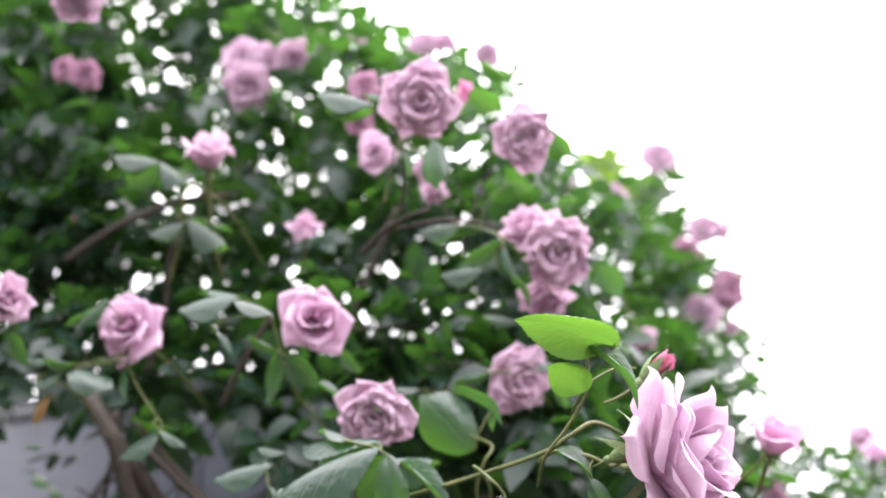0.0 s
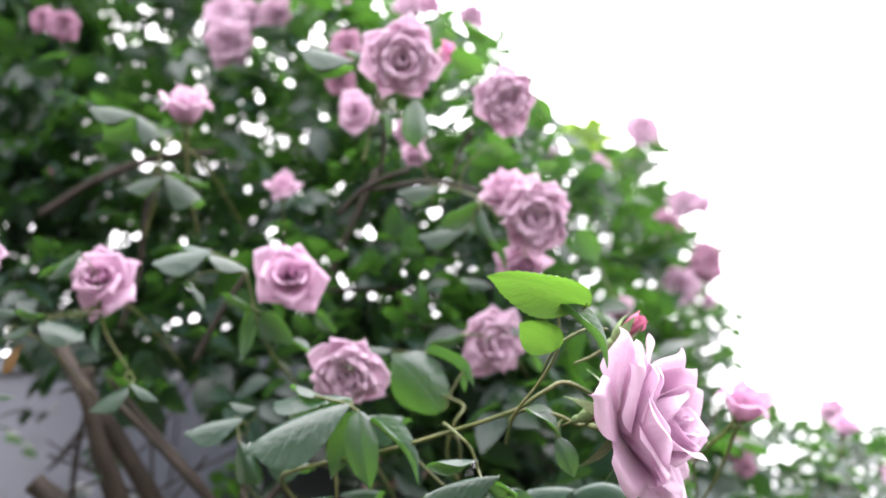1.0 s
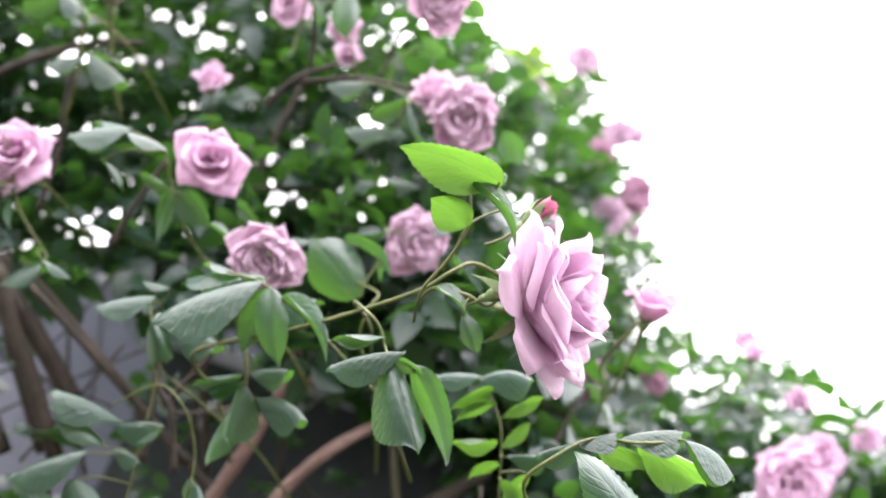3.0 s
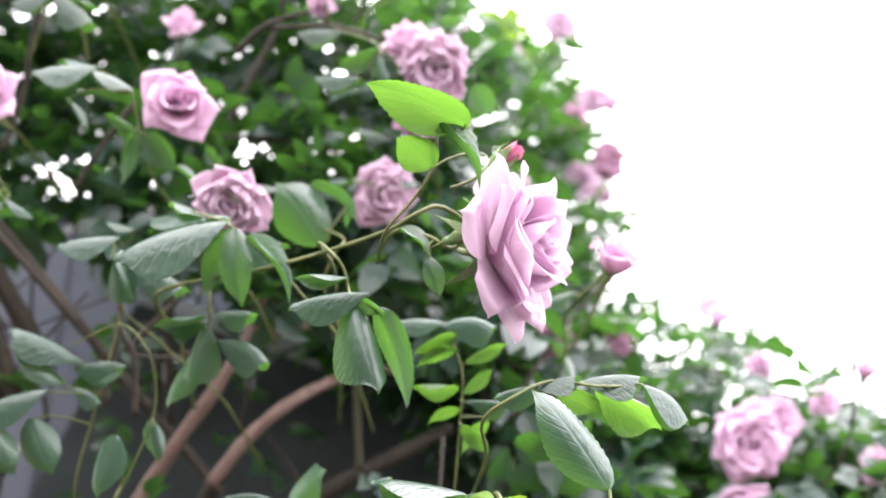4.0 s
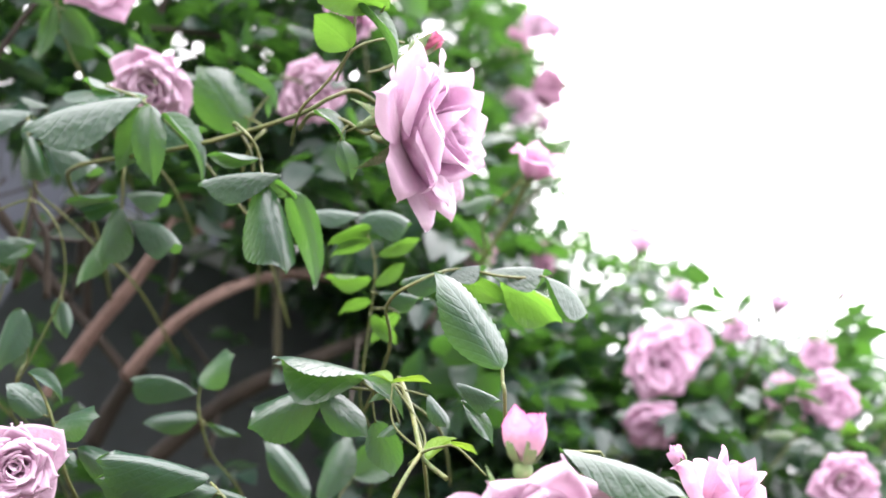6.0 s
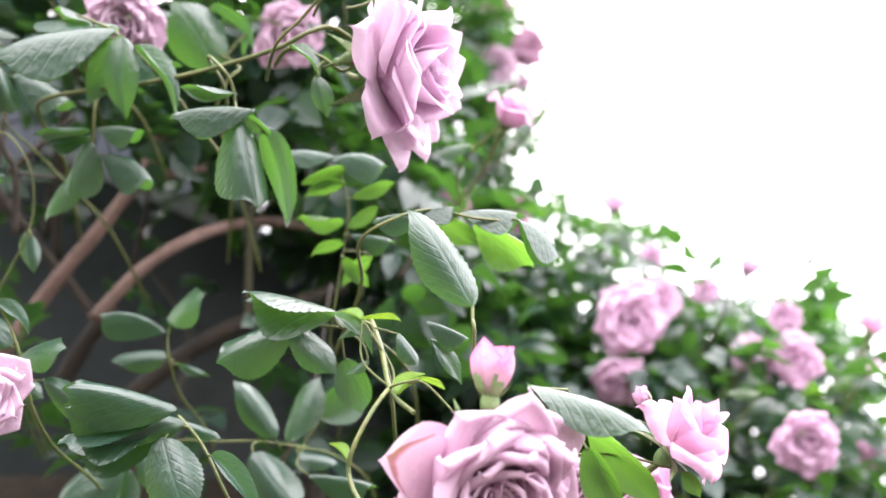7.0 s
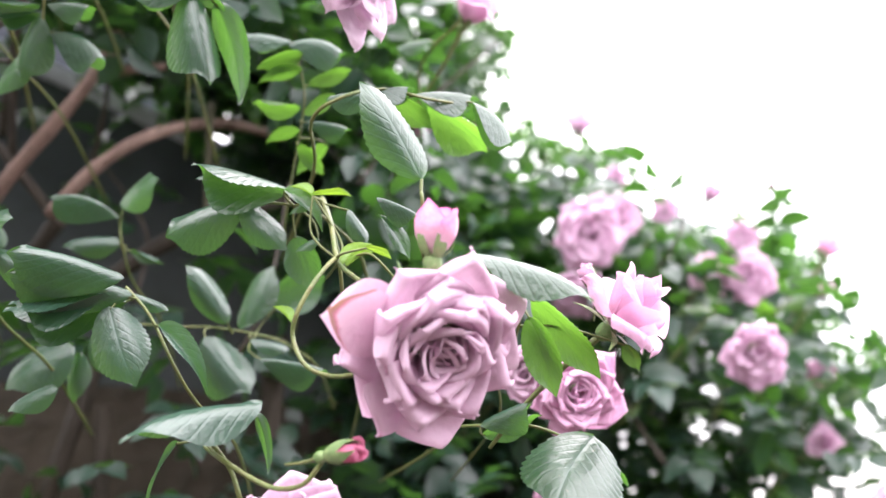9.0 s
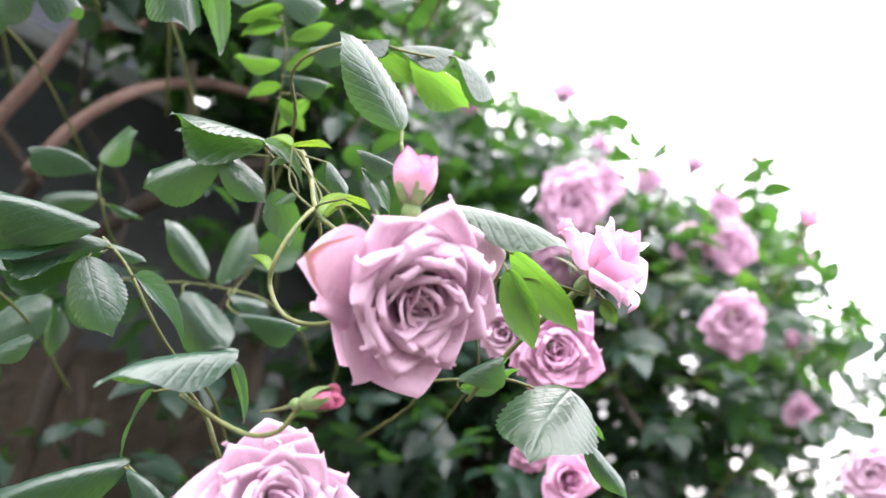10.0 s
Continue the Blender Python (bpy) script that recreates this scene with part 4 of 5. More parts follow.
leaf(s, (-0.362, 0.764, 1.887), (-0.345, 0.784, 1.860), (0.091, -0.569, 0.378), 0.35, 2)
leaf(s, (-0.300, 0.789, 1.864), (-0.328, 0.776, 1.876), (-0.081, 0.502, 1.119), 0.40, 0)
leaf(s, (-0.281, 0.770, 1.847), (-0.259, 0.792, 1.818), (-0.081, 0.502, 1.119), 0.75, 0)
leaf(s, (-0.294, 0.774, 1.854), (-0.310, 0.799, 1.810), (-0.081, 0.502, 1.119), 0.30, 2)
leaf(s, (-0.261, 0.797, 1.826), (-0.241, 0.815, 1.804), (0.091, -0.569, 0.378), 0.50, 4)
leaf(s, (-0.304, 0.817, 1.853), (-0.277, 0.816, 1.861), (0.091, -0.569, 0.378), 0.50, 0)
s = shoot("shoot with grey-green leaves on the hedge", [(-0.459, 0.784, 1.883), (-0.455, 0.802, 1.856), (-0.438, 0.824, 1.825)], (0.0020, 0.0016))
leaf(s, (-0.466, 0.745, 1.926), (-0.504, 0.756, 1.899), (0.115, -0.719, 0.063), 0.50, 0)
leaf(s, (-0.477, 0.754, 1.926), (-0.517, 0.758, 1.909), (-0.081, 0.502, 1.119), 0.30, 0)
leaf(s, (-0.499, 0.757, 1.864), (-0.529, 0.749, 1.868), (-0.081, 0.502, 1.119), 0.45, 0)
leaf(s, (-0.503, 0.759, 1.860), (-0.460, 0.769, 1.837), (0.115, -0.719, 0.063), 0.75, 0)
leaf(s, (-0.511, 0.759, 1.858), (-0.547, 0.762, 1.843), (0.091, -0.569, 0.378), 0.50, 0)
leaf(s, (-0.461, 0.780, 1.872), (-0.492, 0.774, 1.874), (-0.081, 0.502, 1.119), 0.35, 0)
leaf(s, (-0.453, 0.781, 1.872), (-0.462, 0.803, 1.836), (0.091, -0.569, 0.378), 0.40, 2)
leaf(s, (-0.531, 0.766, 1.876), (-0.565, 0.759, 1.878), (0.091, -0.569, 0.378), 0.35, 0)
leaf(s, (-0.428, 0.809, 1.800), (-0.470, 0.814, 1.781), (0.115, -0.719, 0.063), 0.72, 0)
leaf(s, (-0.427, 0.806, 1.805), (-0.402, 0.822, 1.787), (0.091, -0.569, 0.378), 0.40, 0)
leaf(s, (-0.544, 0.714, 1.885), (-0.535, 0.734, 1.856), (-0.081, 0.502, 1.119), 0.60, 0)
leaf(s, (-0.571, 0.726, 1.895), (-0.554, 0.726, 1.899), (0.091, -0.569, 0.378), 0.50, 0)
leaf(s, (-0.539, 0.793, 1.797), (-0.564, 0.788, 1.799), (0.091, -0.569, 0.378), 0.35, 0)
s = shoot("shoot with one withered brown leaf", [(-0.535, 0.760, 1.850), (-0.529, 0.768, 1.840), (-0.524, 0.772, 1.835)], (0.0014, 0.0010))
leaf(s, (-0.523, 0.769, 1.839), (-0.546, 0.782, 1.812), (0.115, -0.719, 0.063), 0.60, 0, DRY_LEAVES)
s = shoot("shoot with grey-green leaves on the hedge", [(-0.166, 0.765, 2.074), (-0.180, 0.794, 2.060), (-0.191, 0.808, 2.034)], (0.0020, 0.0016))
leaf(s, (-0.177, 0.710, 2.088), (-0.227, 0.680, 2.088), (0.091, -0.569, 0.378), 0.30, 1)
leaf(s, (-0.176, 0.720, 2.090), (-0.226, 0.704, 2.085), (-0.081, 0.502, 1.119), 0.32, 0)
leaf(s, (-0.161, 0.724, 2.105), (-0.190, 0.716, 2.110), (0.091, -0.569, 0.378), 0.30, 0)
leaf(s, (-0.117, 0.727, 2.042), (-0.122, 0.745, 1.995), (0.115, -0.719, 0.063), 0.55, 0)
leaf(s, (-0.155, 0.754, 2.059), (-0.156, 0.771, 2.031), (0.091, -0.569, 0.378), 0.35, 2)
leaf(s, (-0.139, 0.766, 2.061), (-0.167, 0.764, 2.058), (0.091, -0.569, 0.378), 0.30, 0)
leaf(s, (-0.081, 0.751, 2.118), (-0.048, 0.767, 2.100), (-0.081, 0.502, 1.119), 0.70, 0)
leaf(s, (-0.074, 0.758, 2.143), (-0.087, 0.750, 2.152), (-0.081, 0.502, 1.119), 0.60, 0)
leaf(s, (-0.066, 0.749, 2.158), (-0.038, 0.765, 2.141), (-0.081, 0.502, 1.119), 0.40, 1)
s = shoot("shoot with grey-green leaves on the hedge", [(-0.069, 0.837, 1.985), (-0.093, 0.843, 2.005), (-0.124, 0.849, 2.022)], (0.0020, 0.0016))
leaf(s, (-0.071, 0.830, 1.978), (-0.114, 0.836, 1.958), (-0.081, 0.502, 1.119), 0.50, 0)
leaf(s, (-0.069, 0.827, 1.966), (-0.066, 0.847, 1.935), (0.115, -0.719, 0.063), 0.50, 0)
leaf(s, (-0.079, 0.838, 1.946), (-0.052, 0.864, 1.911), (0.091, -0.569, 0.378), 0.30, 4)
leaf(s, (0.027, 0.848, 1.940), (0.044, 0.861, 1.907), (-0.081, 0.502, 1.119), 0.75, 0)
leaf(s, (0.004, 0.792, 2.074), (0.015, 0.806, 2.055), (-0.081, 0.502, 1.119), 0.60, 0)
leaf(s, (-0.025, 0.806, 2.045), (-0.020, 0.820, 2.024), (0.091, -0.569, 0.378), 0.50, 0)
leaf(s, (-0.092, 0.852, 1.956), (-0.140, 0.845, 1.954), (0.091, -0.569, 0.378), 0.30, 1)
leaf(s, (-0.112, 0.853, 2.018), (-0.162, 0.847, 2.015), (0.091, -0.569, 0.378), 0.30, 1)
leaf(s, (-0.052, 0.837, 2.058), (-0.030, 0.849, 2.046), (-0.081, 0.502, 1.119), 0.70, 0)
leaf(s, (-0.007, 0.860, 2.034), (0.018, 0.863, 2.035), (-0.081, 0.502, 1.119), 0.70, 0)
s = shoot("shoot with grey-green leaves on the hedge", [(-0.102, 0.909, 1.864), (-0.121, 0.908, 1.860), (-0.147, 0.910, 1.851)], (0.0020, 0.0016))
leaf(s, (-0.103, 0.900, 1.860), (-0.145, 0.900, 1.850), (-0.081, 0.502, 1.119), 0.40, 0)
leaf(s, (-0.086, 0.940, 1.888), (-0.035, 0.953, 1.880), (0.091, -0.569, 0.378), 0.40, 0)
leaf(s, (-0.038, 0.949, 1.852), (-0.029, 0.962, 1.833), (-0.081, 0.502, 1.119), 0.50, 0)
leaf(s, (-0.247, 0.914, 1.887), (-0.268, 0.897, 1.910), (-0.081, 0.502, 1.119), 0.50, 0)
leaf(s, (-0.177, 0.878, 1.842), (-0.206, 0.872, 1.843), (0.091, -0.569, 0.378), 0.50, 0)
leaf(s, (-0.112, 0.932, 1.946), (-0.069, 0.946, 1.935), (0.091, -0.569, 0.378), 0.30, 0)
s = shoot("stem of a half-open pink bud", [(0.120, 0.868, 1.706), (0.131, 0.847, 1.709), (0.141, 0.833, 1.716)], (0.0022, 0.0018))
leaf(s, (0.117, 0.874, 1.714), (0.084, 0.876, 1.703), (0.091, -0.569, 0.378), 0.35, 1)
s = shoot("thin sprig with small leaves against the sky", [(0.273, 1.633, 2.149), (0.301, 1.630, 2.160), (0.325, 1.620, 2.181)], (0.0012, 0.0010))
leaf(s, (0.301, 1.631, 2.158), (0.321, 1.645, 2.141), (-0.127, 0.794, 0.805), 0.70, 0)
leaf(s, (0.308, 1.623, 2.173), (0.337, 1.627, 2.173), (-0.127, 0.794, 0.805), 0.60, 0)
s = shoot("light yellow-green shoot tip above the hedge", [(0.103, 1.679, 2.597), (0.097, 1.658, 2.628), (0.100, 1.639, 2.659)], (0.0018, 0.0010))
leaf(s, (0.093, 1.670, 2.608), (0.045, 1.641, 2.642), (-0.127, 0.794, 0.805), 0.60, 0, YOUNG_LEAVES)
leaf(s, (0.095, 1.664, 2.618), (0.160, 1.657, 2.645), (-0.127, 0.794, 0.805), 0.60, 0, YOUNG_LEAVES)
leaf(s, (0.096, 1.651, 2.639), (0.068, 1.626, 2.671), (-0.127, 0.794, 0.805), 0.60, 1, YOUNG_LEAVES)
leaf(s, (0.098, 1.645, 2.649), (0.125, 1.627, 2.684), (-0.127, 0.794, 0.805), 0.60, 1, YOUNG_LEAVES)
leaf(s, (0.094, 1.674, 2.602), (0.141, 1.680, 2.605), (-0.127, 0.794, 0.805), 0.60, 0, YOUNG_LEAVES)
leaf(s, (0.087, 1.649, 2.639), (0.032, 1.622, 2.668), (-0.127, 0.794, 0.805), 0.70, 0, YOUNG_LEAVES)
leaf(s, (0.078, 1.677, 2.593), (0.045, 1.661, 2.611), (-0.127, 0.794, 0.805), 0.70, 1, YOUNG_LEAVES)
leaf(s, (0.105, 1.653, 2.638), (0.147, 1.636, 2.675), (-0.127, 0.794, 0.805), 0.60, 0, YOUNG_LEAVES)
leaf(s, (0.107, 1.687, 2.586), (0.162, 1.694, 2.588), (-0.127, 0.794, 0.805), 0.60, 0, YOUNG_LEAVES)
s = shoot("leafy twig below a far rose", [(0.184, 1.647, 2.573), (0.210, 1.640, 2.592), (0.224, 1.636, 2.601)], (0.0012, 0.0010))
leaf(s, (0.214, 1.637, 2.597), (0.269, 1.656, 2.580), (-0.081, 0.502, 1.119), 0.50, 0)

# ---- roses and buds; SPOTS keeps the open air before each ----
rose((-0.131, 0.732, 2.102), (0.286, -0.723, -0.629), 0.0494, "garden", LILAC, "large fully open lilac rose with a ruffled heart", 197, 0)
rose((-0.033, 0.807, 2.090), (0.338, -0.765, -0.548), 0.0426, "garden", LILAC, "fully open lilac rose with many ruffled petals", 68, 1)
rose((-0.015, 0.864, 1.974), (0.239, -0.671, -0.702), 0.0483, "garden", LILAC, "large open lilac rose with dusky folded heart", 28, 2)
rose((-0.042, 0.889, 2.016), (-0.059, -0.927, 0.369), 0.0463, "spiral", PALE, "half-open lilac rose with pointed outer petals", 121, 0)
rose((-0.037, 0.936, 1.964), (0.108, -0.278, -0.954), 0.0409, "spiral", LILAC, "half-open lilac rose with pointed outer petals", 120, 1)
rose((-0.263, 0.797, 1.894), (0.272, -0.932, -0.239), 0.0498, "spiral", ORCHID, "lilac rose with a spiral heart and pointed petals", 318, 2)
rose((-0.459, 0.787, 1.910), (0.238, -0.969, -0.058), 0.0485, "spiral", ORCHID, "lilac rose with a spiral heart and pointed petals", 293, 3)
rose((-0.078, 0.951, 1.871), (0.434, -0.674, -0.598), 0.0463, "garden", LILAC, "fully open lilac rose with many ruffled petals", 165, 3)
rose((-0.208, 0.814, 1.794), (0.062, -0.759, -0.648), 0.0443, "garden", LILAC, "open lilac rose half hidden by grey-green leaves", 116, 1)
rose((-0.389, 0.786, 2.102), (0.234, -0.750, 0.618), 0.0473, "cup", PALE, "opening pale lilac rose seen from its side", 237, 0)
rose((-0.438, 0.984, 2.416), (0.215, -0.758, -0.616), 0.0438, "full", LILAC, "open lilac rose far back on the hedge", 292, 0)
rose((-0.451, 0.993, 2.482), (-0.015, -0.968, -0.251), 0.0405, "full", LILAC, "open lilac rose far back on the hedge", 231, 2)
rose((-0.413, 0.999, 2.478), (0.508, -0.786, -0.353), 0.0358, "full", LILAC, "open lilac rose far back on the hedge", 242, 1)
rose((-0.364, 0.967, 2.455), (0.451, -0.191, -0.872), 0.0334, "half", LILAC, "open lilac rose far back on the hedge", 132, 1)
rose((-0.216, 0.873, 2.157), (0.337, -0.828, -0.448), 0.0333, "spiral", LILAC, "half-open lilac rose with pointed outer petals", 54, 4)
rose((-0.220, 0.847, 2.241), (0.172, -0.948, -0.267), 0.0254, "full", MAUVE, "mauve rose with the hedge's shade in its dusky colour", 106, 0)
rose((-0.242, 0.900, 2.237), (-0.179, -0.745, -0.643), 0.0240, "full", MAUVE, "mauve rose with the hedge's shade in its dusky colour", 185, 0)
rose((-0.331, 0.954, 2.105), (0.300, -0.930, 0.214), 0.0358, "cup", PALE, "opening pale lilac rose seen from its side", 267, 0)
rose((-0.167, 0.998, 2.448), (-0.029, -0.997, 0.070), 0.0277, "full", LILAC, "open lilac rose far back on the hedge", 92, 1)
rose((-0.144, 1.010, 2.443), (0.414, -0.909, 0.043), 0.0305, "cup", PALE, "open lilac rose far back on the hedge", 346, 0)
rose((-0.074, 0.956, 2.364), (0.571, -0.714, -0.405), 0.0250, "full", LILAC, "open lilac rose far back on the hedge", 351, 2)
rose((-0.309, 1.141, 2.607), (0.202, -0.954, 0.221), 0.0314, "cup", LILAC, "open lilac rose far back on the hedge", 84, 1)
rose((-0.395, 1.199, 2.686), (-0.136, -0.988, 0.074), 0.0334, "cup", LILAC, "open lilac rose far back on the hedge", 71, 1)
rose((-0.100, 0.781, 2.144), (0.946, -0.307, -0.099), 0.0243, "cup", PINK, "bright pink half-open bud behind an open rose", 148, 0)
rose((-0.535, 0.692, 2.324), (0.136, -0.414, -0.900), 0.0369, "full", LILAC, "fully open lilac rose with many ruffled petals", 196, 3)
rose((-0.625, 0.862, 2.375), (0.324, -0.782, -0.533), 0.0258, "full", MAUVE, "mauve rose with the hedge's shade in its dusky colour", 193, 0)
rose((-0.675, 0.883, 2.414), (-0.030, -0.941, -0.338), 0.0223, "full", MAUVE, "mauve rose with the hedge's shade in its dusky colour", 103, 0)
rose((-0.157, 0.913, 2.152), (0.288, -0.668, -0.686), 0.0238, "full", LILAC, "fully open lilac rose with many ruffled petals", 332, 2)
rose((-0.162, 0.963, 2.158), (0.180, -0.110, -0.977), 0.0243, "half", LILAC, "opening pale lilac rose seen from its side", 57, 1)
rose((-0.570, 0.717, 1.926), (0.927, -0.370, -0.061), 0.0395, "half", PALE, "opening pale lilac rose seen from its side", 280, 1)
rose((-0.716, 1.030, 2.248), (0.175, -0.667, 0.724), 0.0146, "bud", PINK, "closed pink rose bud with green sepals", 276, 0)
rose((0.215, 1.677, 2.659), (0.296, -0.950, -0.104), 0.0521, "full", LILAC, "open lilac rose far back on the hedge", 6, 0)
rose((0.276, 1.664, 2.667), (0.361, -0.617, 0.699), 0.0212, "bud", MAUVE, "closed pink rose bud with green sepals", 39, 0)
rose((0.157, 1.643, 2.671), (-0.016, -0.692, 0.722), 0.0212, "bud", MAUVE, "closed pink rose bud with green sepals", 292, 0)
rose((0.008, 1.583, 2.554), (0.304, -0.806, 0.508), 0.0410, "cup", LILAC, "open lilac rose far back on the hedge", 270, 1)
rose((0.100, 1.525, 2.480), (0.256, -0.897, -0.360), 0.0289, "full", LILAC, "open lilac rose far back on the hedge", 280, 1)
rose((0.276, 1.684, 2.469), (0.078, -0.993, -0.091), 0.0419, "full", LILAC, "open lilac rose far back on the hedge", 168, 2)
rose((0.298, 1.690, 2.465), (0.793, -0.599, -0.112), 0.0385, "half", LILAC, "open lilac rose far back on the hedge", 349, 1)
rose((0.223, 1.656, 2.405), (-0.075, -0.804, -0.590), 0.0371, "full", MAUVE, "faded mauve rose on the hedge's edge", 327, 0)
rose((0.303, 1.758, 2.364), (0.651, -0.699, -0.296), 0.0534, "full", MAUVE, "faded mauve rose on the hedge's edge", 107, 0)
rose((0.236, 1.728, 2.301), (-0.014, -0.992, -0.129), 0.0495, "full", LILAC, "open lilac rose far back on the hedge", 234, 0)
rose((0.278, 1.698, 2.256), (0.393, -0.504, -0.769), 0.0265, "cup", LILAC, "open lilac rose far back on the hedge", 195, 1)
rose((0.083, 1.287, 2.068), (0.236, -0.387, -0.891), 0.0325, "cup", PALE, "open lilac rose far back on the hedge", 327, 0)
rose((0.146, 0.841, 1.718), (0.324, -0.753, 0.573), 0.0386, "cup", PINKLILAC, "half-open pink and cream bud on a green stem", 19, 1)
rose((0.468, 2.168, 2.301), (0.270, -0.645, 0.715), 0.0272, "bud", PINK, "closed pink rose bud with green sepals", 209, 0)
rose((0.440, 1.658, 1.982), (0.302, -0.853, 0.426), 0.0387, "half", LILAC, "open lilac rose far back on the hedge", 139, 1)
rose((0.238, 1.433, 1.870), (0.245, -0.859, -0.449), 0.0277, "full", MAUVE, "faded mauve rose on the hedge's edge", 39, 0)
rose((-0.197, 1.099, 2.099), (0.184, -0.732, 0.656), 0.0148, "bud", PINK, "closed pink rose bud with green sepals", 180, 0)
rose((0.036, 0.653, 1.662), (0.90, -0.40, -0.13), 0.0625, "side", BLUSH, "large pale lilac rose with long reflexed outer petals", 280, 0)
rose((0.037, 0.631, 1.716), (0.815, -0.327, 0.479), 0.0270, "bud", CRIMSON, "closed crimson bud with green sepals", 34, 1)
rose((0.006, 0.645, 1.666), (0.911, -0.407, 0.069), 0.0210, "bud", CRIMSON, "closed crimson bud with green sepals", 254, 1)
rose((0.375, 1.288, 1.658), (0.050, -0.954, -0.297), 0.0589, "full", ORCHID, "open lilac rose far back on the hedge", 124, 0)
rose((0.426, 1.307, 1.692), (0.408, -0.911, 0.057), 0.0385, "full", ORCHID, "open lilac rose far back on the hedge", 137, 2)
rose((0.362, 1.315, 1.578), (-0.199, -0.669, -0.716), 0.0456, "full", ORCHID, "open lilac rose far back on the hedge", 315, 1)
rose((0.586, 1.408, 1.640), (-0.101, -0.995, 0.017), 0.0401, "spiral", PALE, "open lilac rose far back on the hedge", 70, 0)
rose((0.589, 1.263, 1.602), (-0.098, -0.975, -0.202), 0.0461, "full", ORCHID, "open lilac rose far back on the hedge", 46, 3)
rose((0.397, 1.458, 1.883), (0.188, -0.627, 0.756), 0.0353, "cup", ORCHID, "open lilac rose far back on the hedge", 286, 1)
rose((0.665, 1.592, 1.826), (0.188, -0.627, 0.756), 0.0393, "cup", ORCHID, "open lilac rose far back on the hedge", 21, 1)
rose((0.633, 1.381, 1.697), (0.101, -0.995, 0.017), 0.0352, "full", ORCHID, "open lilac rose far back on the hedge", 297, 1)
rose((0.725, 1.485, 1.813), (0.588, -0.487, 0.645), 0.0225, "bud", ORCHID, "closed pink rose bud with green sepals", 114, 0)
rose((0.529, 1.414, 1.742), (-0.000, -1.000, 0.017), 0.0281, "full", ORCHID, "open lilac rose far back on the hedge", 157, 2)
rose((0.495, 1.589, 1.849), (-0.000, -0.953, 0.302), 0.0324, "half", ORCHID, "open lilac rose far back on the hedge", 253, 1)
rose((0.124, 1.279, 1.809), (0.100, -0.916, -0.389), 0.0313, "full", MAUVE, "mauve rose with the hedge's shade in its dusky colour", 294, 0)
rose((0.232, 1.376, 1.826), (0.100, -0.916, -0.389), 0.0187, "full", MAUVE, "mauve rose with the hedge's shade in its dusky colour", 227, 0)
rose((0.553, 1.172, 1.488), (-0.048, -0.869, -0.493), 0.0449, "full", ORCHID, "open lilac rose far back on the hedge", 243, 0)
rose((0.738, 1.335, 1.662), (0.218, -0.567, 0.794), 0.0371, "cup", ORCHID, "open lilac rose far back on the hedge", 212, 1)
rose((0.734, 1.357, 1.603), (0.255, -0.687, 0.680), 0.0331, "cup", ORCHID, "open lilac rose far back on the hedge", 36, 1)
rose((0.776, 1.442, 1.507), (0.042, -0.950, -0.309), 0.0281, "full", MAUVE, "faded mauve rose on the hedge's edge", 38, 0)
rose((0.596, 1.408, 1.650), (-0.068, -0.997, -0.027), 0.0343, "spiral", PALE, "open lilac rose far back on the hedge", 238, 0)
rose((0.655, 1.057, 1.303), (-0.297, -0.943, -0.151), 0.0401, "full", LILAC, "open lilac rose far back on the hedge", 350, 2)
rose((0.725, 1.315, 1.647), (0.099, -0.434, 0.896), 0.0262, "bud", PINK, "closed pink rose bud with green sepals", 60, 0)
rose((0.899, 1.471, 1.569), (0.099, -0.434, 0.896), 0.0159, "bud", PINK, "closed pink rose bud with green sepals", 165, 0)
rose((0.581, 1.229, 1.480), (0.008, -0.944, -0.330), 0.0441, "full", ORCHID, "open lilac rose far back on the hedge", 37, 3)
rose((0.768, 1.436, 1.399), (-0.014, -0.999, -0.042), 0.0364, "spiral", ORCHID, "open lilac rose far back on the hedge", 143, 4)
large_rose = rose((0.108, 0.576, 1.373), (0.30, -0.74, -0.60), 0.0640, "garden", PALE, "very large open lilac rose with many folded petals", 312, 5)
side = large_rose.matrix_basis.to_3x3().inverted() @ Vector((-0.93, -0.05, 0.36))
hang("petal", petal_mesh(0.98, 0.66, 0.22, 84, 84, 1.7, 0.10, 1.0, WITHERED, 77, 15, 18, tip=0.32), large_rose, turned("Z", math.degrees(math.atan2(-side.x, side.y))) @ turned("X", 6), "lilac petal with a withered brown tip")
rose((0.105, 0.552, 1.415), (0.08, -0.20, 0.97), 0.0370, "opening", PINK, "bright pink bud above the large rose", 230, 2)
rose((0.224, 0.626, 1.397), (0.653, -0.484, 0.582), 0.0446, "half", PINKLILAC, "half-open pink-lilac rose with flared pointed petals", 189, 2)
rose((0.214, 0.639, 1.423), (-0.326, -0.337, 0.883), 0.0173, "bud", PINKLILAC, "closed pink-lilac bud beside an opening rose", 129, 3)
rose((0.239, 0.787, 1.375), (0.008, -0.944, -0.330), 0.0431, "garden", PINKLILAC, "open pink-lilac rose behind the large rose", 96, 0)
rose((0.202, 0.802, 1.391), (-0.358, -0.832, -0.424), 0.0295, "full", LILAC, "fully open lilac rose with many ruffled petals", 74, 1)
rose((0.266, 0.849, 1.279), (-0.007, -0.990, -0.138), 0.0337, "spiral", PINKLILAC, "half-open lilac rose with pointed outer petals", 139, 0)
rose((0.244, 0.896, 1.301), (0.001, -0.972, -0.236), 0.0217, "full", MAUVE, "mauve rose with the hedge's shade in its dusky colour", 259, 0)
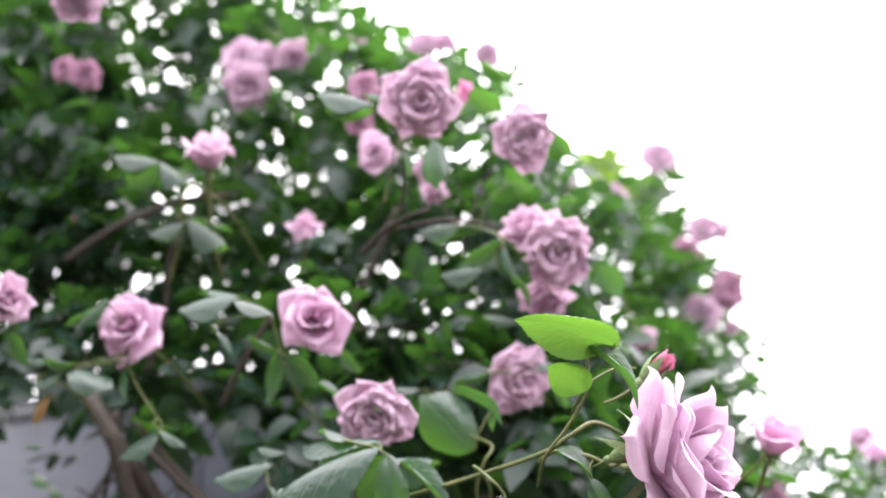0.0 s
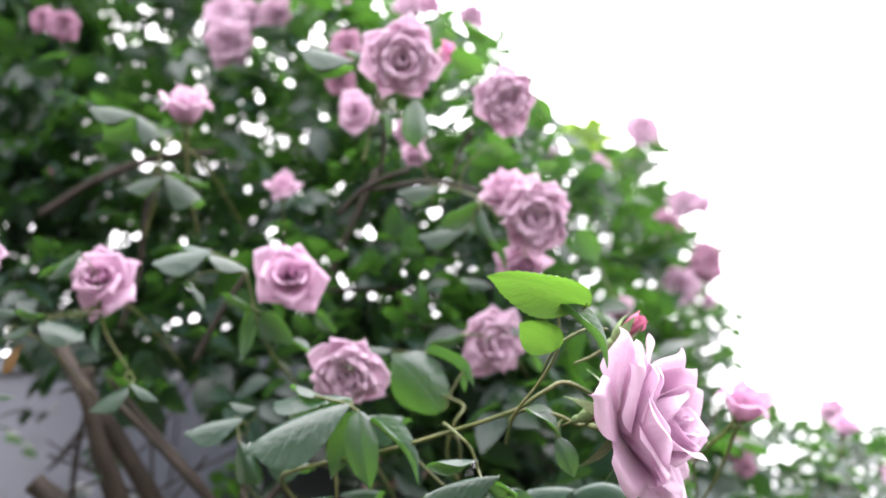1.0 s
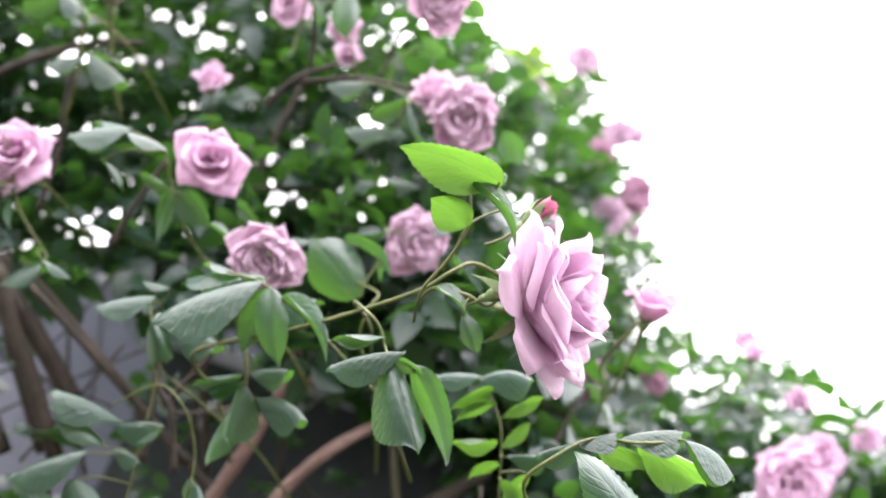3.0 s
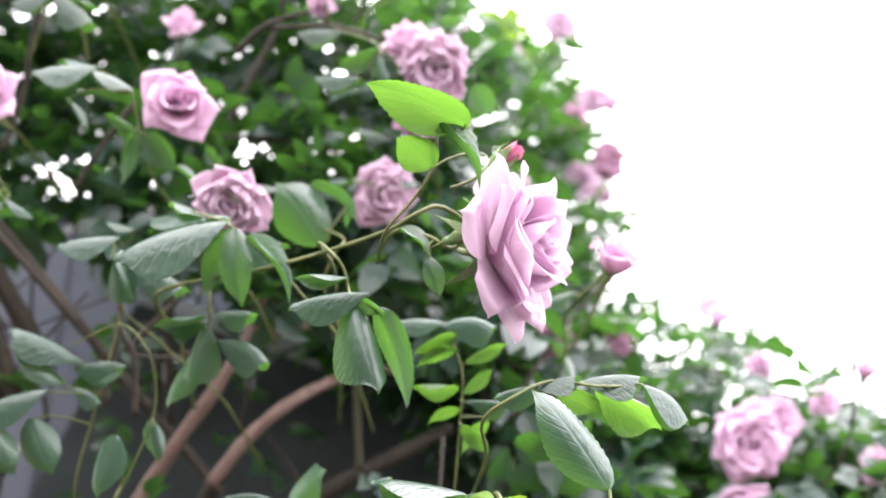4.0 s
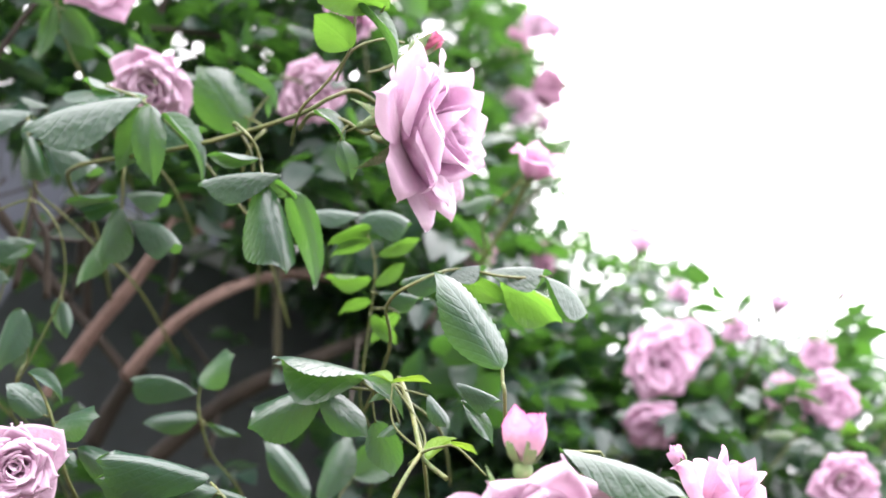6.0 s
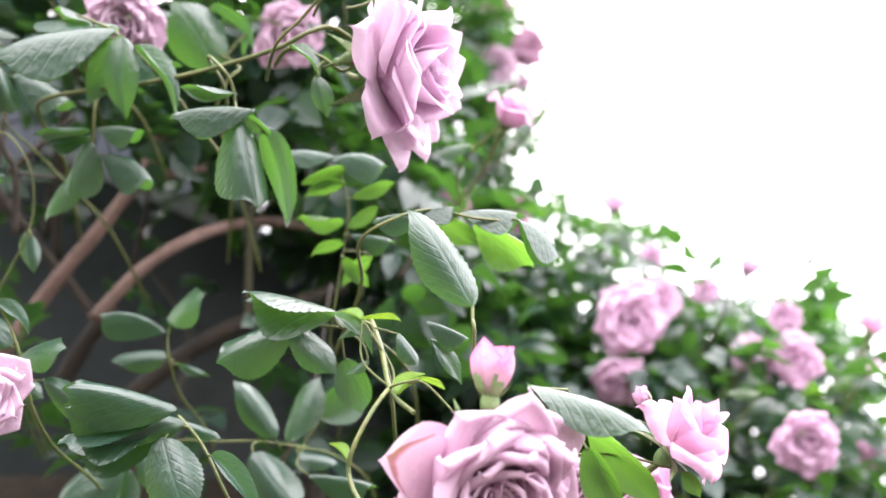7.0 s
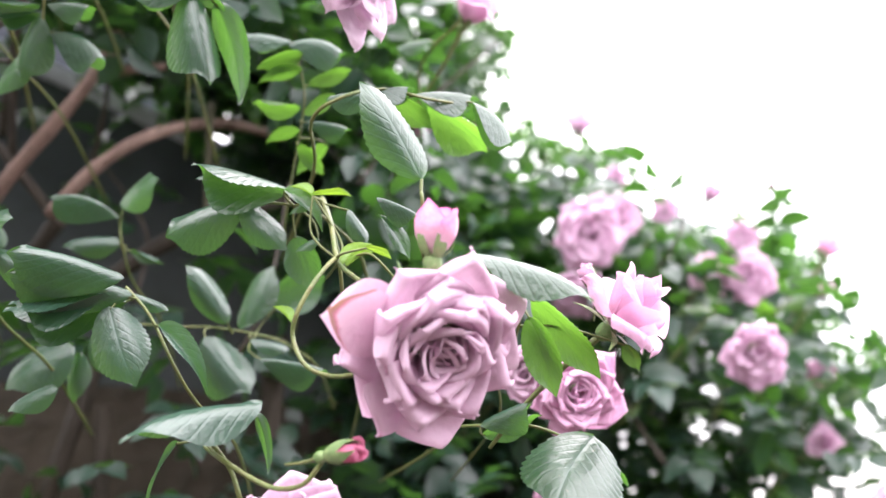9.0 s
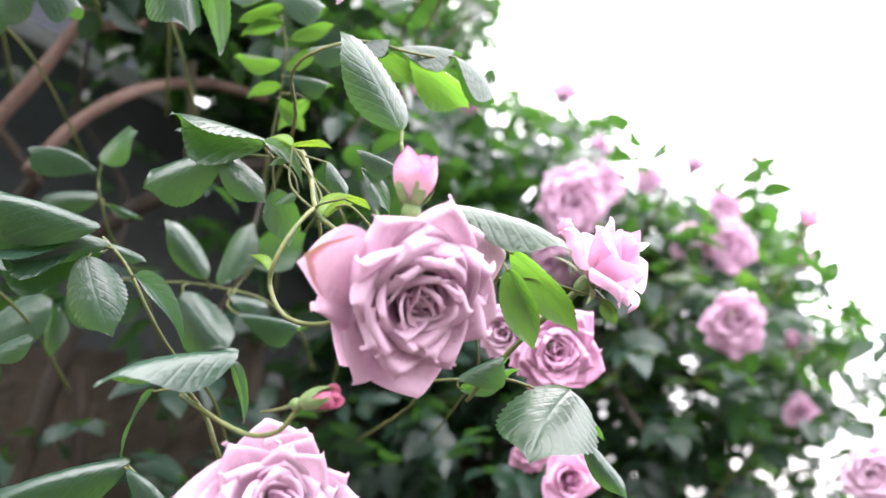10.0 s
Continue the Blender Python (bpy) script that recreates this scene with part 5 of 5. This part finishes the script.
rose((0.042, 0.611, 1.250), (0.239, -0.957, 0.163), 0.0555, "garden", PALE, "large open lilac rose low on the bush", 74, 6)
rose((0.054, 0.586, 1.308), (0.90, -0.38, 0.20), 0.0230, "bud", CRIMSON, "red bud with pale green sepals", 254, 3)
rose((-0.227, 0.703, 1.430), (0.422, -0.881, -0.215), 0.0375, "garden", LILAC, "fully open lilac rose with many ruffled petals", 145, 4)

# ---- leafy sprays that carry the far flowers on the hedge's edge ----
rng = random.Random(23)
for place, axis, size in [spot for spot in SPOTS if spot[0].y > 1.24]:
    down = Vector((rng.uniform(-0.16, -0.06), rng.uniform(0.02, 0.10), rng.uniform(-0.22, -0.14)))
    base = place - axis * size * 0.5
    bend = Vector((rng.uniform(-0.03, 0.02), 0.0, rng.uniform(-0.02, 0.0)))
    s = shoot("leafy spray carrying a far flower", [base + down, base + down * 0.6 + bend, base + down * 0.25 + bend * 0.6, base], (0.0026, 0.0014), root=False)
    for k in range(7):
        at = base + down * (0.18 + 0.13 * k) + bend * 0.7
        way = Vector((rng.choice((-1, 1)) * rng.uniform(0.5, 1.0), rng.uniform(-0.6, 0.4), rng.uniform(-0.5, 0.6))).normalized() * rng.uniform(0.035, 0.055)
        # about a third of these leaves take the backlit colours
        leaf(s, at, at + way, (rng.gauss(0, 0.4), rng.gauss(-0.1, 0.5), 1.0), rng.uniform(0.5, 0.66), k, BACKLIT_LEAVES if rng.random() < 0.35 else LEAVES)

# ---- the climbing rose's leafy mass ----
RIDGE = [(-1.6, 2.1), (-0.51, 1.42), (-0.34, 1.20), (-0.28, 1.12), (-0.19, 1.04), (-0.11, 0.98), (-0.05, 0.88), (0.012, 0.77), (0.072, 0.76), (0.125, 0.65), (0.15, 0.55), (0.17, 0.47), (0.19, 0.37), (0.227, 0.31), (0.266, 0.33), (0.30, 0.31), (0.33, 0.28), (0.36, 0.26), (0.47, 0.25), (0.504, 0.235), (0.53, 0.19), (0.56, 0.16), (0.66, 0.06), (0.9, 0.0)]

# the open air before the yellow-green shoot tip
SPOTS.append((Vector((0.10, 1.65, 2.64)), Vector((-0.05, -0.80, -0.60)), 0.075))


def ridge(s):
    return float(np.interp(s, [a for a, _ in RIDGE], [b for _, b in RIDGE]))


def front(x, z):
    """How far ahead the leafy mass begins."""
    side = min(1.0, max(0.0, x / 0.25))
    high = min(1.0, max(0.0, (z - 1.72) / 0.28))
    return 1.02 + side * (0.24 + 0.50 * high) + 0.10 * noise.noise((3 * x, 3 * z, 2.0))


def leafy(s, g):
    """How thickly the mass is leaved at that slope across and up."""
    low = float(np.interp(s, [-0.8, -0.3, -0.1, 0.05, 0.15], [0.56, 0.42, 0.30, 0.20, 0.0]))
    if g < low:
        return 0.16 if g < 0.10 else 0.085
    if -0.70 < s < -0.36 and 0.84 < g < 1.3:
        return 0.72
    if s < -0.45 and g > 0.6:
        return 1.45
    if 0.155 < s < 0.26 and 0.18 < g < 0.45:
        return 0.5
    if -0.58 < s < 0.0 and 0.40 < g < 0.84:
        return 1.2
    if s > 0.42 and g < 0.13:
        return 0.42
    if s > 0.45:
        return 0.55
    if 0.07 < s < 0.23:
        return 1.2
    return 0.85 if s > 0.16 else 0.95


def bulk_leaves(count, seed, near=0.0, deep=0.60, span=(-1.5, 1.5), rise=(0.75, 3.2)):
    """Many small leaflets in one mesh, in sprays of five."""
    rng = random.Random(seed)
    rows, cols = 5, 3
    base = []
    for i in range(rows):
        v = i / (rows - 1)
        half = 0.5 * math.sin(math.pi * v ** 0.8) ** 0.75 if 0 < i < rows - 1 else 0.02
        base += [(u * half, v, 0.22 * abs(u) * half - 0.28 * v * v) for u in (-1, 0, 1)]
    base = np.array(base)
    quads = [(i * cols + j, i * cols + j + 1, (i + 1) * cols + j + 1, (i + 1) * cols + j) for i in range(rows - 1) for j in range(cols - 1)]
    uvs = np.array([(j / (cols - 1), i / (rows - 1)) for i in range(rows) for j in range(cols)])
    verts, made = [], 0
    while made < count:
        x, z = rng.uniform(*span), rng.uniform(*rise)
        y = front(x, z) + near + deep * rng.random() ** 1.2
        s, g = x / y, (z - 1.4) / y
        top = ridge(s) + 0.01 + 0.05 * noise.noise((14 * s, 14 * g, 5.0))
        if g > top or g > 1.9:
            continue
        # the leaves added for shade stay left of the view
        if near < 0 and s > -1.1:
            continue
        if near > 0 and g < np.interp(s, [-0.4, -0.24, -0.1, 0.02, 0.1], [0.44, 0.38, 0.30, 0.15, -0.4]):
            continue
        thick = (leafy(s, g) if near == 0 else 1.0) * max(0.0, 0.75 + 1.3 * noise.noise((8 * x, 8 * y, 8 * z)) + 0.9 * noise.noise((22 * x, 22 * y, 22 * z)))
        if g > top - 0.06:
            thick *= 0.6
        if rng.random() > thick * 0.7:
            continue
        here = Vector((x, y, z))
        if any((here - p).length < 1.1 * r and (here - p).dot(a) > -0.1 * r or (here - p).cross(a).length < 0.9 * r and 0 < (here - p).dot(a) < 0.45 for p, a, r in SPOTS):
            continue
        stalk = Vector((rng.gauss(0, 1), rng.gauss(-0.35, 0.8), rng.gauss(-0.15, 0.6))).normalized()
        up = (Vector((rng.gauss(0, 0.45), rng.gauss(-0.30, 0.45), 1.0)) - stalk * 0.0).normalized()
        up = (up - stalk * up.dot(stalk)).normalized()
        flank = stalk.cross(up)
        size = rng.uniform(0.034, 0.056)
        for along, turn_deg in ((0.0, 62), (0.0, -62), (0.8, 55), (0.8, -55), (1.3, 0)):
            a = radians(turn_deg + rng.uniform(-14, 14))
            way = (stalk * math.cos(a) + flank * math.sin(a)).normalized()
            nrm = (up + 0.35 * Vector((rng.gauss(0, 1), rng.gauss(0, 1), rng.gauss(0, 1)))).normalized()
            nrm = (nrm - way * nrm.dot(way)).normalized()
            m = np.array([way.cross(nrm), way, nrm])
            L = size * rng.uniform(0.75, 1.15)
            spot = np.array((x, y, z)) + np.array(stalk) * along * size * 0.8
            verts.append((base * (L * rng.uniform(0.55, 0.72), L, L)) @ m + spot)
            made += 1
    allv = np.concatenate(verts)
    n = len(verts)
    faces = (np.array(quads)[None] + (np.arange(n) * len(base))[:, None, None]).reshape(-1, 4)
    me = bpy.data.meshes.new("foliage")
    me.from_pydata(allv.tolist(), [], faces.tolist())
    uv = me.uv_layers.new(name="UVMap")
    idx = np.empty(len(me.loops), dtype=np.int32)
    me.loops.foreach_get("vertex_index", idx)
    uv.data.foreach_set("uv", uvs[idx % len(base)].astype(np.float32).ravel())
    me.materials.append(HEDGE_LEAF)
    me.shade_smooth()
    return me


bush = tagged(new("climbing_rose"), "tall dense climbing rose bush with dark green leaves", "rose bush")
foliage = hang("foliage", bulk_leaves(23000, 7), bush, Matrix())
tagged(foliage, "dense dark green serrated rose leaves", kind="stuff")
inner = hang("foliage", bulk_leaves(7500, 8, 0.42, 0.4, (-0.42, 0.35), (1.25, 2.2)), bush, Matrix())
tagged(inner, "shaded inner leaves of the climber", kind="stuff")
# out of view on the left, added to block sky and darken that side
over = hang("foliage", bulk_leaves(6000, 10, -0.75, 0.7, (-1.9, -0.45), (1.5, 3.1)), bush, Matrix())
tagged(over, "unseen leaves added left of the view to shade the bush", kind="stuff")
screen = hang("foliage", bulk_leaves(600, 14, 0.50, 0.35, (-0.36, 0.02), (1.8, 2.25)), bush, Matrix())
tagged(screen, "shaded inner leaves of the climber", kind="stuff")
low = hang("foliage", bulk_leaves(7500, 9, 0.27, 0.5, (0.12, 0.95), (0.9, 1.85)), bush, Matrix())
tagged(low, "shaded lower leaves of the climber", kind="stuff")


def cane(points, radii, material=None, label=""):
    part("cane", tube(points, radii, 10, 0.07, len(points)), material or CANE, bush, label)


cane([(-0.522, 1.101, 1.759), (-0.562, 1.056, 1.834), (-0.598, 1.021, 1.891), (-0.654, 1.029, 1.971)], (0.0133, 0.0105), CANE)
cane([(-0.587, 1.174, 1.717), (-0.610, 1.119, 1.815), (-0.621, 1.082, 1.880), (-0.621, 1.047, 1.944)], (0.0124, 0.0088), CANE)
cane([(-0.591, 1.075, 1.688), (-0.611, 1.040, 1.748), (-0.647, 1.017, 1.785)], (0.0161, 0.0134), CANE)
cane([(-0.379, 1.101, 1.679), (-0.443, 1.048, 1.765), (-0.508, 1.024, 1.840), (-0.568, 1.015, 1.909)], (0.0054, 0.0037), CANE)
cane([(-0.741, 1.184, 1.880), (-0.658, 1.212, 1.845), (-0.554, 1.253, 1.788)], (0.0024, 0.0020), CANE)
cane([(-0.764, 1.238, 1.883), (-0.708, 1.213, 1.938), (-0.650, 1.173, 2.023), (-0.611, 1.146, 2.079)], (0.0033, 0.0025), CANE)
cane([(-0.433, 1.291, 1.741), (-0.420, 1.247, 1.824), (-0.396, 1.189, 1.935)], (0.0063, 0.0047), CANE)
cane([(-0.333, 1.103, 2.000), (-0.287, 1.065, 2.079), (-0.223, 1.018, 2.176)], (0.0053, 0.0034), CANE)
cane([(-0.308, 1.042, 2.012), (-0.228, 1.051, 2.010), (-0.157, 1.064, 1.999)], (0.0033, 0.0026), CANE)
cane([(-0.207, 1.060, 1.998), (-0.189, 1.078, 1.968), (-0.154, 1.088, 1.955)], (0.0033, 0.0022), CANE)
cane([(-0.716, 1.024, 2.179), (-0.634, 1.012, 2.217), (-0.536, 1.009, 2.241), (-0.458, 1.016, 2.241)], (0.0071, 0.0040), CANE)
cane([(-0.234, 0.870, 2.013), (-0.194, 0.844, 2.028), (-0.147, 0.843, 2.042)], (0.0035, 0.0026), CANE)
cane([(-0.194, 0.847, 2.024), (-0.125, 0.855, 2.030), (-0.068, 0.847, 2.003)], (0.0028, 0.0022), CANE)
cane([(-0.179, 0.840, 2.038), (-0.170, 0.817, 2.059), (-0.163, 0.784, 2.080)], (0.0028, 0.0022), CANE)
cane([(-0.102, 0.857, 2.031), (-0.088, 0.843, 2.057), (-0.072, 0.827, 2.070)], (0.0019, 0.0016), CANE)
cane([(-0.447, 0.841, 2.090), (-0.468, 0.866, 2.045), (-0.485, 0.900, 1.989), (-0.515, 0.930, 1.933)], (0.0030, 0.0034), CANE)
cane([(-0.330, 0.847, 1.937), (-0.368, 0.867, 1.897), (-0.399, 0.887, 1.857)], (0.0028, 0.0031), CANE)
cane([(-0.302, 1.139, 1.591), (-0.249, 1.116, 1.647), (-0.187, 1.117, 1.694), (-0.123, 1.185, 1.740), (-0.058, 1.281, 1.766)], (0.0080, 0.0064), RED_CANE, "arching reddish-brown cane")
cane([(-0.408, 1.157, 1.549), (-0.342, 1.121, 1.637), (-0.290, 1.095, 1.699), (-0.246, 1.085, 1.776), (-0.249, 1.132, 1.874)], (0.0094, 0.0074), RED_CANE, "thick tan cane")
cane([(-0.257, 1.121, 1.767), (-0.201, 1.116, 1.778), (-0.153, 1.159, 1.804)], (0.0063, 0.0049), RED_CANE)
cane([(-0.303, 1.193, 1.592), (-0.353, 1.170, 1.650), (-0.403, 1.149, 1.701), (-0.453, 1.129, 1.752)], (0.0070, 0.0049), CANE)
cane([(-0.331, 1.289, 1.487), (-0.208, 1.249, 1.583), (-0.107, 1.228, 1.632), (-0.025, 1.310, 1.693)], (0.0124, 0.0095), CANE)
cane([(-0.130, 1.182, 1.613), (-0.131, 1.156, 1.678), (-0.131, 1.129, 1.743)], (0.0049, 0.0045), POLE, "mossy upright bamboo pole")
cane([(-0.375, 1.271, 1.534), (-0.347, 1.251, 1.582), (-0.311, 1.231, 1.629)], (0.0124, 0.0095), CANE)
cane([(-0.366, 0.958, 1.640), (-0.350, 0.930, 1.710), (-0.345, 0.914, 1.747)], (0.0040, 0.0026), CANE)
cane([(-0.587, 0.988, 1.892), (-0.570, 1.029, 1.819), (-0.555, 1.057, 1.770), (-0.533, 1.105, 1.685)], (0.0095, 0.0109), CANE)
cane([(-0.538, 0.985, 1.864), (-0.481, 1.024, 1.802), (-0.427, 1.063, 1.741), (-0.368, 1.105, 1.674)], (0.0043, 0.0060), CANE)
cane([(-0.291, 0.951, 1.761), (-0.324, 0.963, 1.733), (-0.357, 0.975, 1.705)], (0.0027, 0.0043), CANE)
cane([(-0.334, 0.884, 1.709), (-0.327, 0.894, 1.691), (-0.319, 0.904, 1.674), (-0.321, 0.932, 1.622)], (0.0025, 0.0036), CANE)
cane([(-0.321, 0.903, 1.675), (-0.283, 0.908, 1.674), (-0.246, 0.916, 1.686)], (0.0017, 0.0017), CANE)
cane([(-0.355, 1.090, 1.915), (-0.375, 1.143, 1.812), (-0.384, 1.212, 1.684)], (0.0040, 0.0058), CANE)
cane([(-0.717, 1.149, 1.845), (-0.610, 1.120, 1.918), (-0.560, 1.097, 1.970)], (0.0019, 0.0015), CANE)
cane([(-0.720, 1.168, 1.809), (-0.587, 1.130, 1.840), (-0.486, 1.113, 1.954)], (0.0019, 0.0015), CANE)
cane([(-0.689, 1.149, 1.744), (-0.575, 1.137, 1.788), (-0.443, 1.169, 1.858)], (0.0018, 0.0015), CANE)
cane([(-0.683, 1.085, 1.863), (-0.608, 1.119, 1.815), (-0.497, 1.156, 1.766)], (0.0015, 0.0015), CANE)
cane([(-0.578, 1.155, 1.964), (-0.597, 1.221, 1.839), (-0.584, 1.290, 1.713)], (0.0024, 0.0024), CANE)
cane([(-0.455, 1.075, 1.818), (-0.520, 1.101, 1.759), (-0.593, 1.129, 1.694)], (0.0017, 0.0021), CANE)
cane([(-0.674, 1.155, 1.947), (-0.707, 1.200, 1.858), (-0.728, 1.265, 1.733)], (0.0036, 0.0047), CANE)
cane([(-0.304, 1.171, 1.879), (-0.282, 1.217, 1.798), (-0.305, 1.273, 1.691)], (0.0027, 0.0034), CANE)
for foot, top, wide in (((-0.55, 1.55, -0.05), (-0.30, 1.40, 1.45), 0.018), ((-0.10, 1.55, -0.05), (-0.28, 1.40, 1.40), 0.015), ((0.05, 1.55, -0.05), (-0.05, 1.35, 1.50), 0.022), ((0.5, 1.7, -0.05), (0.45, 1.6, 1.5), 0.020), ((0.8, 1.75, -0.05), (0.75, 1.7, 1.3), 0.018), ((-0.8, 1.5, -0.05), (-0.65, 1.3, 1.7), 0.020)):
    middle = tuple((a + b) / 2 + 0.03 * (k - 1) for k, (a, b) in enumerate(zip(foot, top)))
    cane([foot, middle, top], (wide, wide * 0.7))

rng = random.Random(11)
for _ in range(26):
    x, z = rng.uniform(-1.0, 0.75), rng.uniform(1.35, 2.2)
    y = front(x, z) + rng.uniform(-0.02, 0.25)
    if (z - 1.4) / y > ridge(x / y) - 0.12 or leafy(x / y, (z - 1.4) / y) < 0.09:
        continue
    foot = Vector((x, y, z))
    way = Vector((rng.gauss(0.15, 0.5), rng.gauss(-0.05, 0.15), rng.uniform(0.3, 1.0))).normalized() * rng.uniform(0.15, 0.32)
    bend = Vector((rng.gauss(0, 0.03), rng.gauss(0, 0.03), rng.gauss(0, 0.02)))
    part("twig", tube([foot, foot + way * 0.4 + bend, foot + way], (rng.uniform(0.002, 0.0042), 0.0014), 6, 0.08, _), CANE, bush)
